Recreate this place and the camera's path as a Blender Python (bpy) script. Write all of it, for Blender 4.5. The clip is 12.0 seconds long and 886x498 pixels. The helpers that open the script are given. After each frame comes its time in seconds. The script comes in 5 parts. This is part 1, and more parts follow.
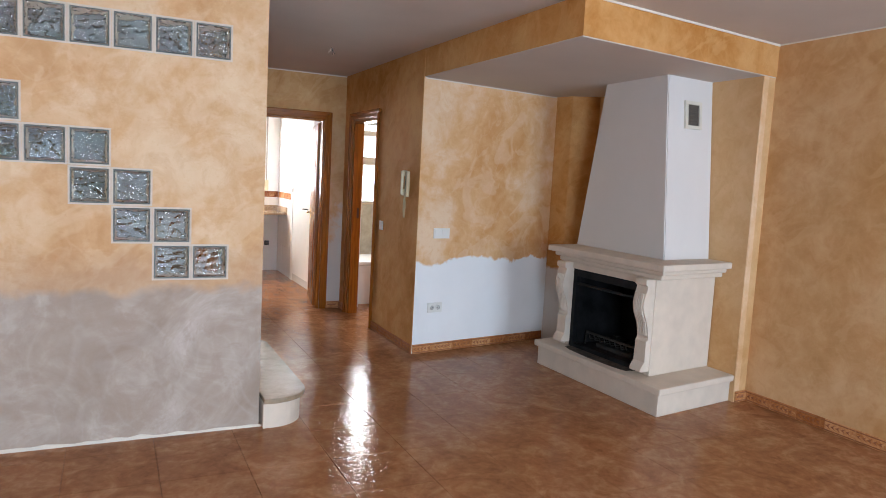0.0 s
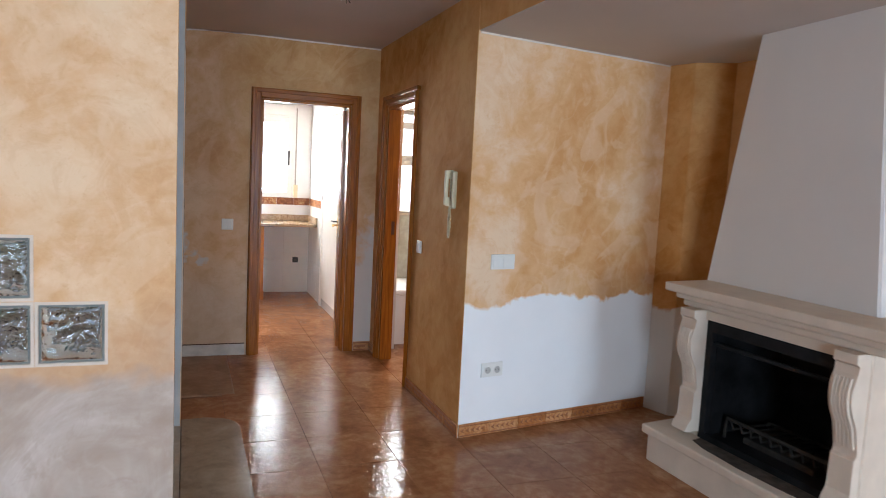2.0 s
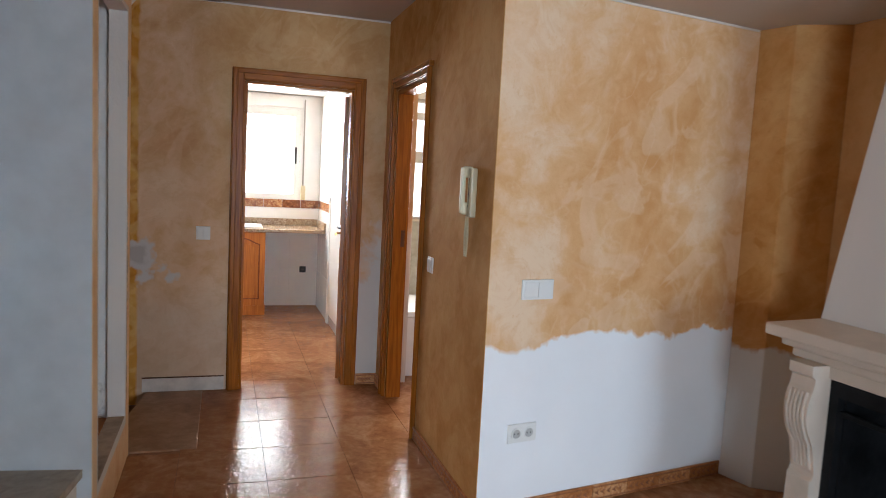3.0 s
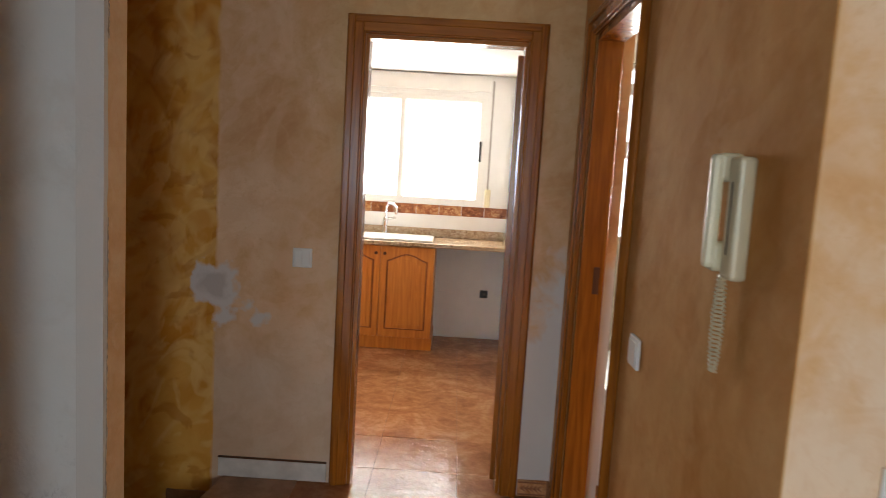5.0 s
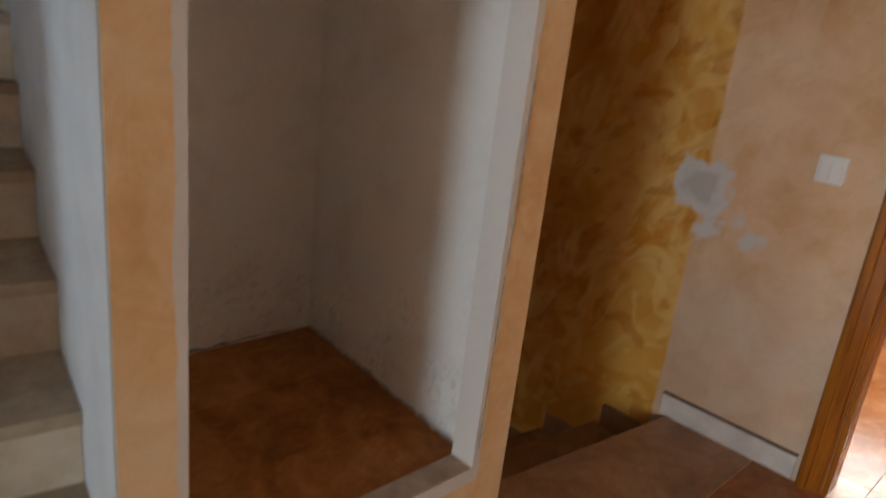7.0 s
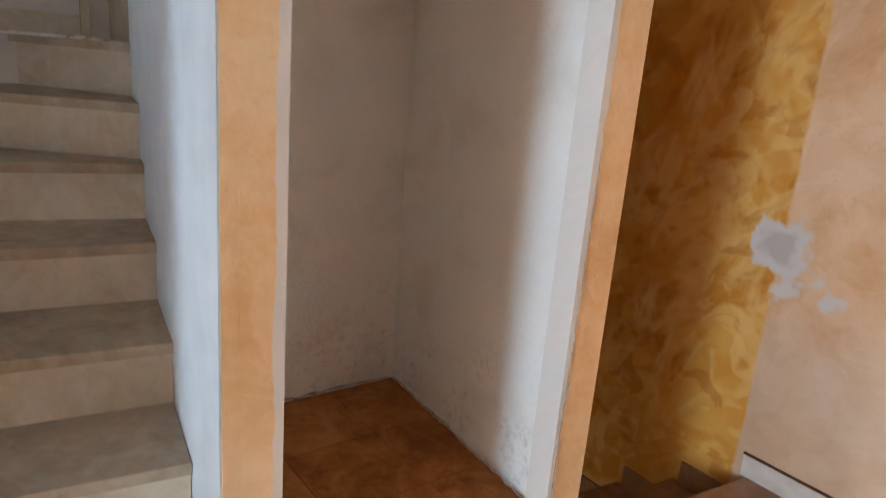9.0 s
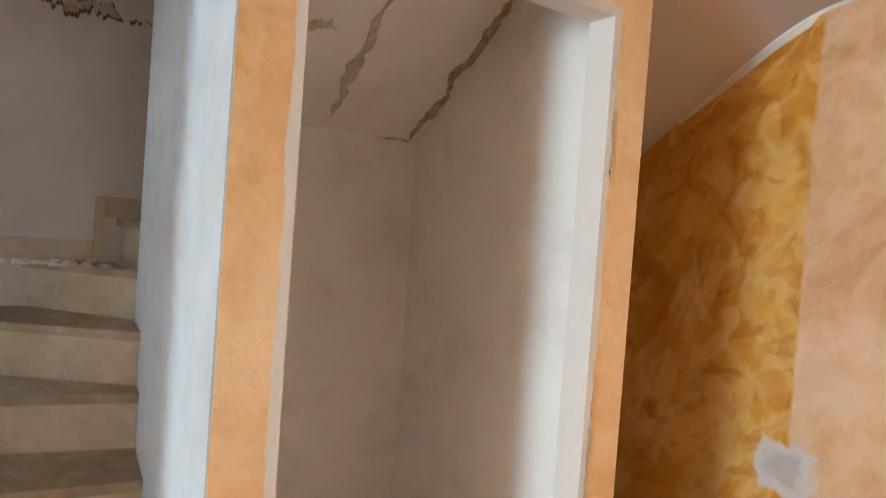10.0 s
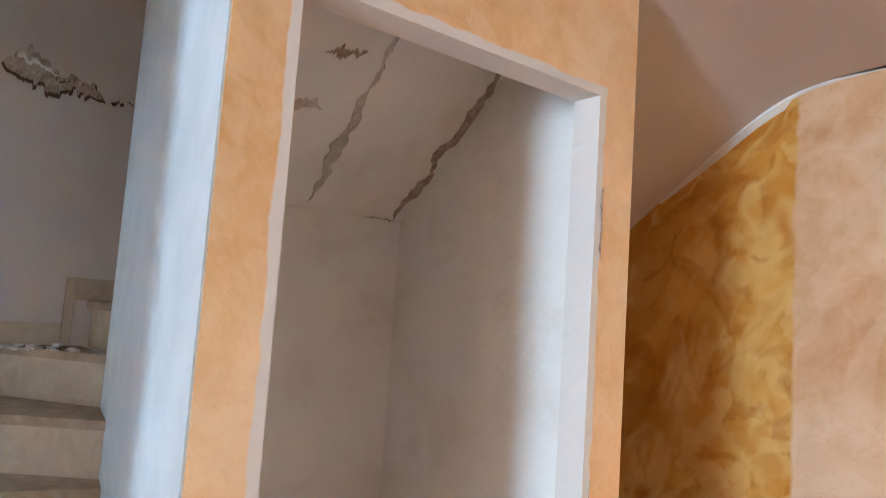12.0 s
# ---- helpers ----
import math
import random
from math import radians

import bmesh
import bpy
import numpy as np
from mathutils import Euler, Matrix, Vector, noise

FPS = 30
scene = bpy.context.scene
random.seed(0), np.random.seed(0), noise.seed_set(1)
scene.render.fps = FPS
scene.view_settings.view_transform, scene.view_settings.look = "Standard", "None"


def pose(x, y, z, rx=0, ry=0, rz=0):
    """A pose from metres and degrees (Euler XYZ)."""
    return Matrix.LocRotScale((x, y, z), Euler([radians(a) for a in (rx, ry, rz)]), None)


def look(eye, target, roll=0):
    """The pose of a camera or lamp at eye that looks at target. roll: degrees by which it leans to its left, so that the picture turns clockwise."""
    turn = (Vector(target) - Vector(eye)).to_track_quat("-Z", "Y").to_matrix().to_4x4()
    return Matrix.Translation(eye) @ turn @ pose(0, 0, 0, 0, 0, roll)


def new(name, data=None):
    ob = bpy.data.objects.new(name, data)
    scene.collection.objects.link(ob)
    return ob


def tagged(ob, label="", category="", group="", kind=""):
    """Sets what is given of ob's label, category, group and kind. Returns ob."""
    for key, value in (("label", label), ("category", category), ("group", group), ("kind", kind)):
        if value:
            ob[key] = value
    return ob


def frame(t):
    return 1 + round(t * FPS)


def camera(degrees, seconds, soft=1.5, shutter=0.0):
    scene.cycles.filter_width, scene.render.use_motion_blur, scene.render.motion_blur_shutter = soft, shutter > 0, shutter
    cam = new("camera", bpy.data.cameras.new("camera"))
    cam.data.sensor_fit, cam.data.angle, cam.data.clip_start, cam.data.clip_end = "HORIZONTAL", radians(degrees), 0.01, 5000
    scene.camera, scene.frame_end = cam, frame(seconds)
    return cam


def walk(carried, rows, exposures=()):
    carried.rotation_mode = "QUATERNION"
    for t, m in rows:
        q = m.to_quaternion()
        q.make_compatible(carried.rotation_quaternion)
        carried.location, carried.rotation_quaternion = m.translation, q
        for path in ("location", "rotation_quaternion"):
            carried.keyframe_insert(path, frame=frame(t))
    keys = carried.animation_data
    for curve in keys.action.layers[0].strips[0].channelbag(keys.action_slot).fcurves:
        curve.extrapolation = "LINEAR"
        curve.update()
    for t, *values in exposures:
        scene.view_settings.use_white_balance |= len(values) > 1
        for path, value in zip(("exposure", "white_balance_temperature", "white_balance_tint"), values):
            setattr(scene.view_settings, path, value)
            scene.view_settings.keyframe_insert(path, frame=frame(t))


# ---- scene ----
cam = camera(65.4, 12.0, soft=0.9, shutter=0.35)
PATH = [
    (0, (0.069, -0.245, 1.496), (0.937, 1.545, 1.294), 3.0),
    (0.5, (0.302, 0.088, 1.51), (1.145, 1.891, 1.31), 3.1),
    (1, (0.481, 0.515, 1.504), (1.272, 2.341, 1.305), 2.9),
    (1.5, (0.691, 0.961, 1.489), (1.452, 2.8, 1.291), 3.1),
    (2, (0.883, 1.428, 1.485), (1.581, 3.292, 1.289), 2.9),
    (2.5, (1.059, 1.893, 1.49), (1.706, 3.776, 1.3), 3.0),
    (2.7, (1.159, 2.083, 1.483), (1.798, 3.968, 1.289), 3.0),
    (4.3, (1.759, 3.428, 1.496), (1.985, 5.404, 1.282), 3.4),
    (4.5, (1.793, 3.602, 1.48), (1.939, 5.585, 1.261), 3.4),
    (5, (1.859, 4.025, 1.49), (1.834, 6.012, 1.264), 3.4),
    (5.5, (1.921, 4.377, 1.47), (1.602, 6.336, 1.228), 4.1),
    (6, (1.87, 4.607, 1.448), (1.155, 6.455, 1.175), 4.6),
    (6.5, (1.861, 4.719, 1.404), (0.754, 6.348, 1.061), 5.2),
    (7, (1.873, 4.736, 1.349), (0.535, 6.094, 0.741), 6.6),
    (7.2, (1.881, 4.735, 1.316), (0.517, 6.018, 0.613), 6.3),
    (9, (1.959, 4.688, 1.477), (0.436, 5.867, 0.939), 4.7),
    (9.5, (1.958, 4.698, 1.637), (0.378, 5.886, 1.329), 4.3),
    (10, (1.965, 4.689, 1.651), (0.361, 5.883, 1.603), 4.2),
    (10.5, (1.96, 4.694, 1.699), (0.358, 5.879, 1.872), 3.9),
    (11, (1.96, 4.692, 1.704), (0.368, 5.869, 1.991), 3.6),
    (11.5, (1.942, 4.7, 1.682), (0.356, 5.886, 1.962), 3.7),
    (12, (1.909, 4.705, 1.641), (0.341, 5.931, 1.836), 3.9),
]
EXPOSURES = [(0, 0.42, 6200, 9), (2.7, 0.42, 6150, 8), (4.3, 0.2, 6700, 7), (5, 0.2, 6700, 7), (5.5, 0.32, 6700, 6), (6, 0.28, 6350, 5), (6.5, 0.5, 6300, 6), (7.2, 0.85, 6900, 7), (8.8, 1.65, 6050, 5), (9.5, 1.93, 6350, 4), (10.5, 2.1, 6500, 2), (11.3, 2.13, 6050, 2), (12, 2.14, 5700, 3)]
walk(cam, [(t, look(eye, target, roll)) for t, eye, target, roll in PATH], EXPOSURES)

XS = 0.867         # face of the stair block towards the hall

# ---- world and light ----
world = bpy.data.worlds.new("world")
scene.world = world
world.use_nodes = True
wn = world.node_tree
bg = wn.nodes["Background"]
sky = wn.nodes.new("ShaderNodeTexSky")
sky.sky_type, sky.sun_disc = "NISHITA", False
sky.sun_elevation, sky.sun_rotation = radians(40), radians(200)
wn.links.new(sky.outputs[0], bg.inputs[0])
bg.inputs[1].default_value = 0.16


def window_light(name, x, y, z, rx, rz, w, h, watts, colour=(1, 1, 1)):
    """Sky light that enters through a window's opening."""
    lamp = bpy.data.lights.new(name, "AREA")
    lamp.shape, lamp.size, lamp.size_y, lamp.energy, lamp.color = "RECTANGLE", w, h, watts, colour
    ob = new(name, lamp)
    ob.matrix_world = pose(x, y, z, rx, 0, rz)
    return ob


window_light("terrace_window_light", 3.45, -3.02, 1.25, 90, 0, 1.3, 2.1, 135, (0.66, 0.83, 1.0))
window_light("garden_window_light", -0.42, -3.02, 1.45, 90, 0, 1.44, 1.2, 190, (0.66, 0.83, 1.0))
window_light("kitchen_window_light", 1.27, 10.27, 1.65, -90, 0, 1.5, 0.88, 60, (1.0, 0.97, 0.93))
window_light("bathroom_window_light", 3.0, 7.97, 1.66, -90, 0, 0.5, 0.95, 44, (1.0, 0.98, 0.95))


# ---- materials ----
def material(name, rough=0.6, metal=0.0):
    m = bpy.data.materials.new(name)
    m.use_nodes = True
    b = m.node_tree.nodes["Principled BSDF"]
    b.inputs["Roughness"].default_value = rough
    b.inputs["Specular IOR Level"].default_value = 0.5 if rough < 0.45 else 0.12
    b.inputs["Metallic"].default_value = metal
    return m, m.node_tree, b


def noise_node(nt, scale, detail=6.0, rough=0.55, distortion=0.0, offset=None):
    geo = nt.nodes.new("ShaderNodeNewGeometry")
    n = nt.nodes.new("ShaderNodeTexNoise")
    n.inputs["Scale"].default_value = scale
    n.inputs["Detail"].default_value = detail
    n.inputs["Roughness"].default_value = rough
    n.inputs["Distortion"].default_value = distortion
    src = geo.outputs["Position"]
    if offset:
        add = nt.nodes.new("ShaderNodeVectorMath")
        add.inputs[1].default_value = offset
        nt.links.new(src, add.inputs[0])
        src = add.outputs[0]
    nt.links.new(src, n.inputs["Vector"])
    return n.outputs["Fac"]


def ramp(nt, fac, stops):
    r = nt.nodes.new("ShaderNodeValToRGB")
    e = r.color_ramp.elements
    while len(e) < len(stops):
        e.new(0.5)
    for el, (p, c) in zip(e, stops):
        el.position = p
        el.color = (*c, 1) if len(c) == 3 else c
    nt.links.new(fac, r.inputs[0])
    return r.outputs[0]


def mix(nt, fac, a, b, blend="MIX"):
    n = nt.nodes.new("ShaderNodeMix")
    n.data_type, n.blend_type = "RGBA", blend
    for sock, v in ((n.inputs[0], fac), (n.inputs[6], a), (n.inputs[7], b)):
        if isinstance(v, (int, float)):
            sock.default_value = v
        elif isinstance(v, tuple):
            sock.default_value = (*v, 1)
        else:
            nt.links.new(v, sock)
    return n.outputs[2]


def math_node(nt, op, a, b=0.0, clamp=False):
    n = nt.nodes.new("ShaderNodeMath")
    n.operation, n.use_clamp = op, clamp
    for sock, v in ((n.inputs[0], a), (n.inputs[1], b)):
        if isinstance(v, (int, float)):
            sock.default_value = v
        else:
            nt.links.new(v, sock)
    return n.outputs[0]


def position(nt):
    geo = nt.nodes.new("ShaderNodeNewGeometry")
    sep = nt.nodes.new("ShaderNodeSeparateXYZ")
    nt.links.new(geo.outputs["Position"], sep.inputs[0])
    return sep.outputs


def bump(nt, b, height, strength=0.2, distance=0.01):
    n = nt.nodes.new("ShaderNodeBump")
    n.inputs["Strength"].default_value = strength
    n.inputs["Distance"].default_value = distance
    nt.links.new(height, n.inputs["Height"])
    nt.links.new(n.outputs[0], b.inputs["Normal"])


def below(nt, axis, level, wobble, scale, soft=0.02, offset=(0, 0, 0)):
    """1 where the coordinate lies under a wavering level, 0 over it."""
    n = noise_node(nt, scale, 4, 0.6, 0.3, offset)
    shift = math_node(nt, "MULTIPLY", math_node(nt, "SUBTRACT", n, 0.5), wobble)
    d = math_node(nt, "SUBTRACT", math_node(nt, "ADD", level, shift), position(nt)[axis])
    return math_node(nt, "ADD", math_node(nt, "DIVIDE", d, soft), 0.5, clamp=True)


def strokes(nt, across, along, turn, distortion, offset=(0, 0, 0)):
    """Noise drawn out in strokes that lean by the turn from upright."""
    geo = nt.nodes.new("ShaderNodeNewGeometry")
    mp = nt.nodes.new("ShaderNodeMapping")
    mp.vector_type = "TEXTURE"
    mp.inputs["Location"].default_value = offset
    mp.inputs["Rotation"].default_value = (radians(turn), radians(turn), 0)
    mp.inputs["Scale"].default_value = (1 / across, 1 / across, 1 / along)
    nt.links.new(geo.outputs["Position"], mp.inputs[0])
    n = nt.nodes.new("ShaderNodeTexNoise")
    n.inputs["Scale"].default_value, n.inputs["Detail"].default_value, n.inputs["Distortion"].default_value = 1.0, 3, distortion
    nt.links.new(mp.outputs[0], n.inputs["Vector"])
    return n.outputs["Fac"]


def arcs(nt, scale, width, turn, offset):
    """Thin curling lines, such as a brush or a trowel leaves."""
    f = strokes(nt, scale * 1.5, scale * 0.7, turn, 0.9, offset)
    d = math_node(nt, "ABSOLUTE", math_node(nt, "SUBTRACT", f, 0.5))
    return ramp(nt, d, [(0.0, (1, 1, 1)), (width, (0, 0, 0))])


def sponge(nt, light, mid, dark, scale=1.0, offset=(0, 0, 0)):
    """A colour-washed plaster: broad clouds with finer rubbed marks."""
    broad = noise_node(nt, 1.25 * scale, 3, 0.55, 0.5, offset)
    rubbed = noise_node(nt, 3.2 * scale, 6, 0.62, 0.9, offset)
    fine = noise_node(nt, 11 * scale, 7, 0.65, 0.8, offset)
    f = math_node(nt, "ADD", math_node(nt, "MULTIPLY", broad, 0.48), math_node(nt, "MULTIPLY", rubbed, 0.36))
    f = math_node(nt, "ADD", f, math_node(nt, "MULTIPLY", fine, 0.16))
    tone = ramp(nt, f, [(0.39, dark), (0.5, mid), (0.60, light)])
    veil = ramp(nt, strokes(nt, 2.6 * scale, 4.5 * scale, -35, 1.4, offset), [(0.53, (0, 0, 0)), (0.585, (0.34, 0.34, 0.34))])
    trowel = math_node(nt, "MULTIPLY", arcs(nt, 2.6 * scale, 0.03, 40, offset), math_node(nt, "MULTIPLY", rubbed, 0.42))
    tone = mix(nt, trowel, tone, light)
    edge = ramp(nt, noise_node(nt, 5.5 * scale, 7, 0.68, 1.6, tuple(c + 3 for c in offset)), [(0.50, (0, 0, 0)), (0.59, (0.22, 0.22, 0.22)), (0.72, (0.08, 0.08, 0.08))])
    tone = mix(nt, edge, tone, dark)
    worn = ramp(nt, noise_node(nt, 46 * scale, 4, 0.7, 0.3, offset), [(0.58, (0, 0, 0)), (0.72, (0.3, 0.3, 0.3))])
    return mix(nt, worn, mix(nt, veil, tone, light), dark)


def swirl(nt, light, mid, dark):
    """Ochre paint spread with a brush in loops."""
    pale = tuple(min(1, c * k) for c, k in zip(light, (1.12, 1.35, 2.3)))
    tone = ramp(nt, noise_node(nt, 1.7, 5, 0.55, 1.2, (3, 1, 2)), [(0.36, mid), (0.60, light)])
    for (across, along, turn, bend, off), lo, colour, amount in (
            ((3.2, 1.5, 40, 1.2, (1, 4, 2)), 0.50, pale, 0.5), ((3.6, 1.4, 52, 1.0, (7, 2, 5)), 0.52, mid, 0.55),
            ((6.0, 1.9, 45, 1.3, (2, 9, 1)), 0.57, dark, 0.5), ((5.0, 1.8, 28, 1.5, (4, 6, 8)), 0.55, pale, 0.5)):
        f = ramp(nt, strokes(nt, across, along, turn, bend, off), [(lo, (0, 0, 0)), (lo + 0.07, (amount, amount, amount))])
        tone = mix(nt, f, tone, colour)
    patch = ramp(nt, noise_node(nt, 3.0, 3, 0.5, 0.4, (8, 8, 3)), [(0.46, (0, 0, 0)), (0.60, (0.7, 0.7, 0.7))])
    for off, turn, colour in (((3, 5, 1), 45, dark), ((6, 1, 9), 25, pale)):
        tone = mix(nt, math_node(nt, "MULTIPLY", arcs(nt, 1.9, 0.06, turn, off), patch), tone, colour)
    return tone


def plaster_relief(nt, b, strength=0.4):
    h = math_node(nt, "ADD", noise_node(nt, 14, 6, 0.6, 0.5), math_node(nt, "MULTIPLY", noise_node(nt, 120, 3), 0.25))
    bump(nt, b, h, strength, 0.006)


PEACH = ((0.73, 0.54, 0.36), (0.64, 0.40, 0.215), (0.52, 0.275, 0.115))
DEEP = ((0.64, 0.36, 0.145), (0.56, 0.275, 0.088), (0.44, 0.185, 0.045))


def wash_material(name, tones, rough=0.5, scale=1.0, offset=(0, 0, 0)):
    m, nt, b = material(name, rough)
    nt.links.new(sponge(nt, *tones, scale, offset), b.inputs["Base Color"])
    plaster_relief(nt, b)
    return m


wash_peach = wash_material("peach_wash_plaster", PEACH)
wash_deep = wash_material("deep_orange_wash_plaster", DEEP, 0.8)
wash_brown = wash_material("brown_orange_wash_plaster", ((0.64, 0.41, 0.22), (0.56, 0.325, 0.15), (0.46, 0.24, 0.09)), 0.55, 1.0, (4, 2, 0))
wash_orange = wash_material("orange_wash_plaster", ((0.69, 0.45, 0.24), (0.63, 0.385, 0.185), (0.54, 0.30, 0.12)), 0.5)


def glass_wall_material():
    m, nt, b = material("half_stripped_peach_plaster", 0.6)
    paint = sponge(nt, *PEACH)
    arcs = noise_node(nt, 2.2, 8, 0.66, 1.3)
    bare = ramp(nt, arcs, [(0.32, (0.33, 0.255, 0.205)), (0.5, (0.40, 0.325, 0.27)), (0.62, (0.47, 0.40, 0.35)), (0.74, (0.60, 0.54, 0.50))])
    for off, sc in (((2, 0, 5), 1.5), ((6, 3, 1), 2.3)):
        ridge = math_node(nt, "ABSOLUTE", math_node(nt, "SUBTRACT", noise_node(nt, sc, 2, 0.4, 1.8, off), 0.5))
        bare = mix(nt, ramp(nt, ridge, [(0.0, (0.12, 0.12, 0.12)), (0.06, (0, 0, 0))]), bare, (0.62, 0.57, 0.54))
    blot = ramp(nt, noise_node(nt, 5, 7, 0.7, 0.8, (1, 1, 7)), [(0.50, (0, 0, 0)), (0.60, (0.5, 0.5, 0.5))])
    bare = mix(nt, blot, bare, (0.36, 0.275, 0.22))
    low = below(nt, 2, 0.82, 0.16, 4.5, 0.05)
    stain = math_node(nt, "MULTIPLY", below(nt, 2, 0.96, 0.42, 2.6, 0.20, (4, 1, 2)), 0.5)
    paint = mix(nt, stain, paint, (0.40, 0.265, 0.185))
    nt.links.new(mix(nt, low, paint, bare), b.inputs["Base Color"])
    h = math_node(nt, "ADD", noise_node(nt, 8, 8, 0.68, 1.0), math_node(nt, "MULTIPLY", noise_node(nt, 90, 3), 0.25))
    bump(nt, b, h, 0.35, 0.008)
    return m


def alcove_wall_material():
    m, nt, b = material("alcove_plaster_white_below", 0.6)
    paint = sponge(nt, (0.81, 0.60, 0.41), (0.74, 0.45, 0.23), (0.64, 0.32, 0.12))
    white = ramp(nt, noise_node(nt, 2.2), [(0.3, (0.84, 0.84, 0.85)), (0.7, (0.89, 0.89, 0.90))])
    low = below(nt, 2, 0.80, 0.30, 3.2, 0.02, (1.3, 0, 0))
    nt.links.new(mix(nt, low, paint, white), b.inputs["Base Color"])
    plaster_relief(nt, b)
    return m


def kitchen_wall_material():
    """Beige rubbed plaster, ochre beside the cellar stair, bare filler low down and a round mended patch."""
    m, nt, b = material("beige_and_ochre_plaster", 0.6)
    beige = sponge(nt, (0.76, 0.54, 0.36), (0.67, 0.42, 0.235), (0.55, 0.30, 0.135))
    ochre = swirl(nt, (0.68, 0.365, 0.08), (0.56, 0.235, 0.026), (0.42, 0.14, 0.011))
    left = below(nt, 0, 0.79, 0.06, 5, 0.015)
    tone = mix(nt, left, beige, ochre)
    low = below(nt, 2, 0.62, 0.5, 2.5, 0.35)
    right = math_node(nt, "GREATER_THAN", position(nt)[0], 0.795)
    tone = mix(nt, math_node(nt, "MULTIPLY", math_node(nt, "MULTIPLY", low, right), 0.38), tone, (0.52, 0.46, 0.40))
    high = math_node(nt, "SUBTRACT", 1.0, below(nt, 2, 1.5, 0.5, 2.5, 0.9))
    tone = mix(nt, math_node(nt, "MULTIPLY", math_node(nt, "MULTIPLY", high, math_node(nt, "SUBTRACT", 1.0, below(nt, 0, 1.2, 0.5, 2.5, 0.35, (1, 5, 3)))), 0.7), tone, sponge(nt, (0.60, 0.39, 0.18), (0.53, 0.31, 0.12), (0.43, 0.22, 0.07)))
    beside = math_node(nt, "GREATER_THAN", position(nt)[0], 2.2)
    bare = below(nt, 2, 1.0, 1.6, 4.5, 0.25, (5, 0, 0))
    tone = mix(nt, math_node(nt, "MULTIPLY", math_node(nt, "MULTIPLY", bare, beside), 0.85), tone, (0.66, 0.63, 0.60))
    geo = nt.nodes.new("ShaderNodeNewGeometry")
    wob = nt.nodes.new("ShaderNodeTexNoise")
    wob.inputs["Scale"].default_value, wob.inputs["Detail"].default_value = 13, 7
    nt.links.new(geo.outputs["Position"], wob.inputs["Vector"])
    ragged = math_node(nt, "MULTIPLY", math_node(nt, "SUBTRACT", wob.outputs["Fac"], 0.5), 0.13)
    ax = math_node(nt, "POWER", math_node(nt, "ABSOLUTE", math_node(nt, "SUBTRACT", position(nt)[0], 0.79)), 3.0)
    az = math_node(nt, "POWER", math_node(nt, "ABSOLUTE", math_node(nt, "SUBTRACT", position(nt)[2], 0.91)), 3.0)
    rim = math_node(nt, "ADD", math_node(nt, "SUBTRACT", math_node(nt, "POWER", math_node(nt, "ADD", ax, az), 0.3333), 0.112), ragged)
    tone = mix(nt, math_node(nt, "DIVIDE", math_node(nt, "SUBTRACT", 0.0, rim), 0.02, clamp=True), tone, (0.62, 0.58, 0.555))
    tone = mix(nt, math_node(nt, "DIVIDE", math_node(nt, "SUBTRACT", -0.035, rim), 0.03, clamp=True), tone, (0.49, 0.445, 0.415))
    for (px, pz, r) in ((0.845, 0.765, 0.06), (0.93, 0.83, 0.035), (0.99, 0.762, 0.042)):
        dx = math_node(nt, "SUBTRACT", position(nt)[0], px)
        dz = math_node(nt, "SUBTRACT", position(nt)[2], pz)
        d = math_node(nt, "SQRT", math_node(nt, "ADD", math_node(nt, "MULTIPLY", dx, dx), math_node(nt, "MULTIPLY", dz, dz)))
        d = math_node(nt, "ADD", d, math_node(nt, "MULTIPLY", math_node(nt, "SUBTRACT", wob.outputs["Fac"], 0.5), 0.2))
        inside = math_node(nt, "DIVIDE", math_node(nt, "SUBTRACT", r, d), 0.03, clamp=True)
        tone = mix(nt, inside, tone, (0.62, 0.58, 0.555))
    nt.links.new(tone, b.inputs["Base Color"])
    plaster_relief(nt, b, 0.3)
    return m


def cupboard_front_material():
    """Orange wash with a bare white rim round the opening."""
    m, nt, b = material("orange_plaster_with_white_rim", 0.5)
    paint = sponge(nt, (0.86, 0.64, 0.40), (0.81, 0.54, 0.29), (0.72, 0.43, 0.20), 1.6)
    p = position(nt)
    n = math_node(nt, "MULTIPLY", math_node(nt, "SUBTRACT", noise_node(nt, 7, 4, 0.6), 0.5), 0.035)
    edge = math_node(nt, "MAXIMUM", math_node(nt, "SUBTRACT", math_node(nt, "ABSOLUTE", math_node(nt, "SUBTRACT", p[1], 5.575)), 0.389), math_node(nt, "SUBTRACT", p[2], 2.19))
    white = math_node(nt, "DIVIDE", math_node(nt, "SUBTRACT", math_node(nt, "ADD", 0.024, n), edge), 0.004, clamp=True)
    over = math_node(nt, "GREATER_THAN", p[2], 0.2)
    side = math_node(nt, "GREATER_THAN", p[1], 5.12)
    white = math_node(nt, "MULTIPLY", math_node(nt, "MULTIPLY", white, over), side)
    nt.links.new(mix(nt, white, paint, (0.74, 0.70, 0.66)), b.inputs["Base Color"])
    rough = math_node(nt, "ADD", noise_node(nt, 18, 5, 0.6, 1.4), math_node(nt, "MULTIPLY", noise_node(nt, 7, 3, 0.5, 1.5), 1.2))
    bump(nt, b, rough, 0.22, 0.010)
    return m


cupboard_front = cupboard_front_material()
half_stripped = glass_wall_material()
alcove_paint = alcove_wall_material()
kitchen_side = kitchen_wall_material()


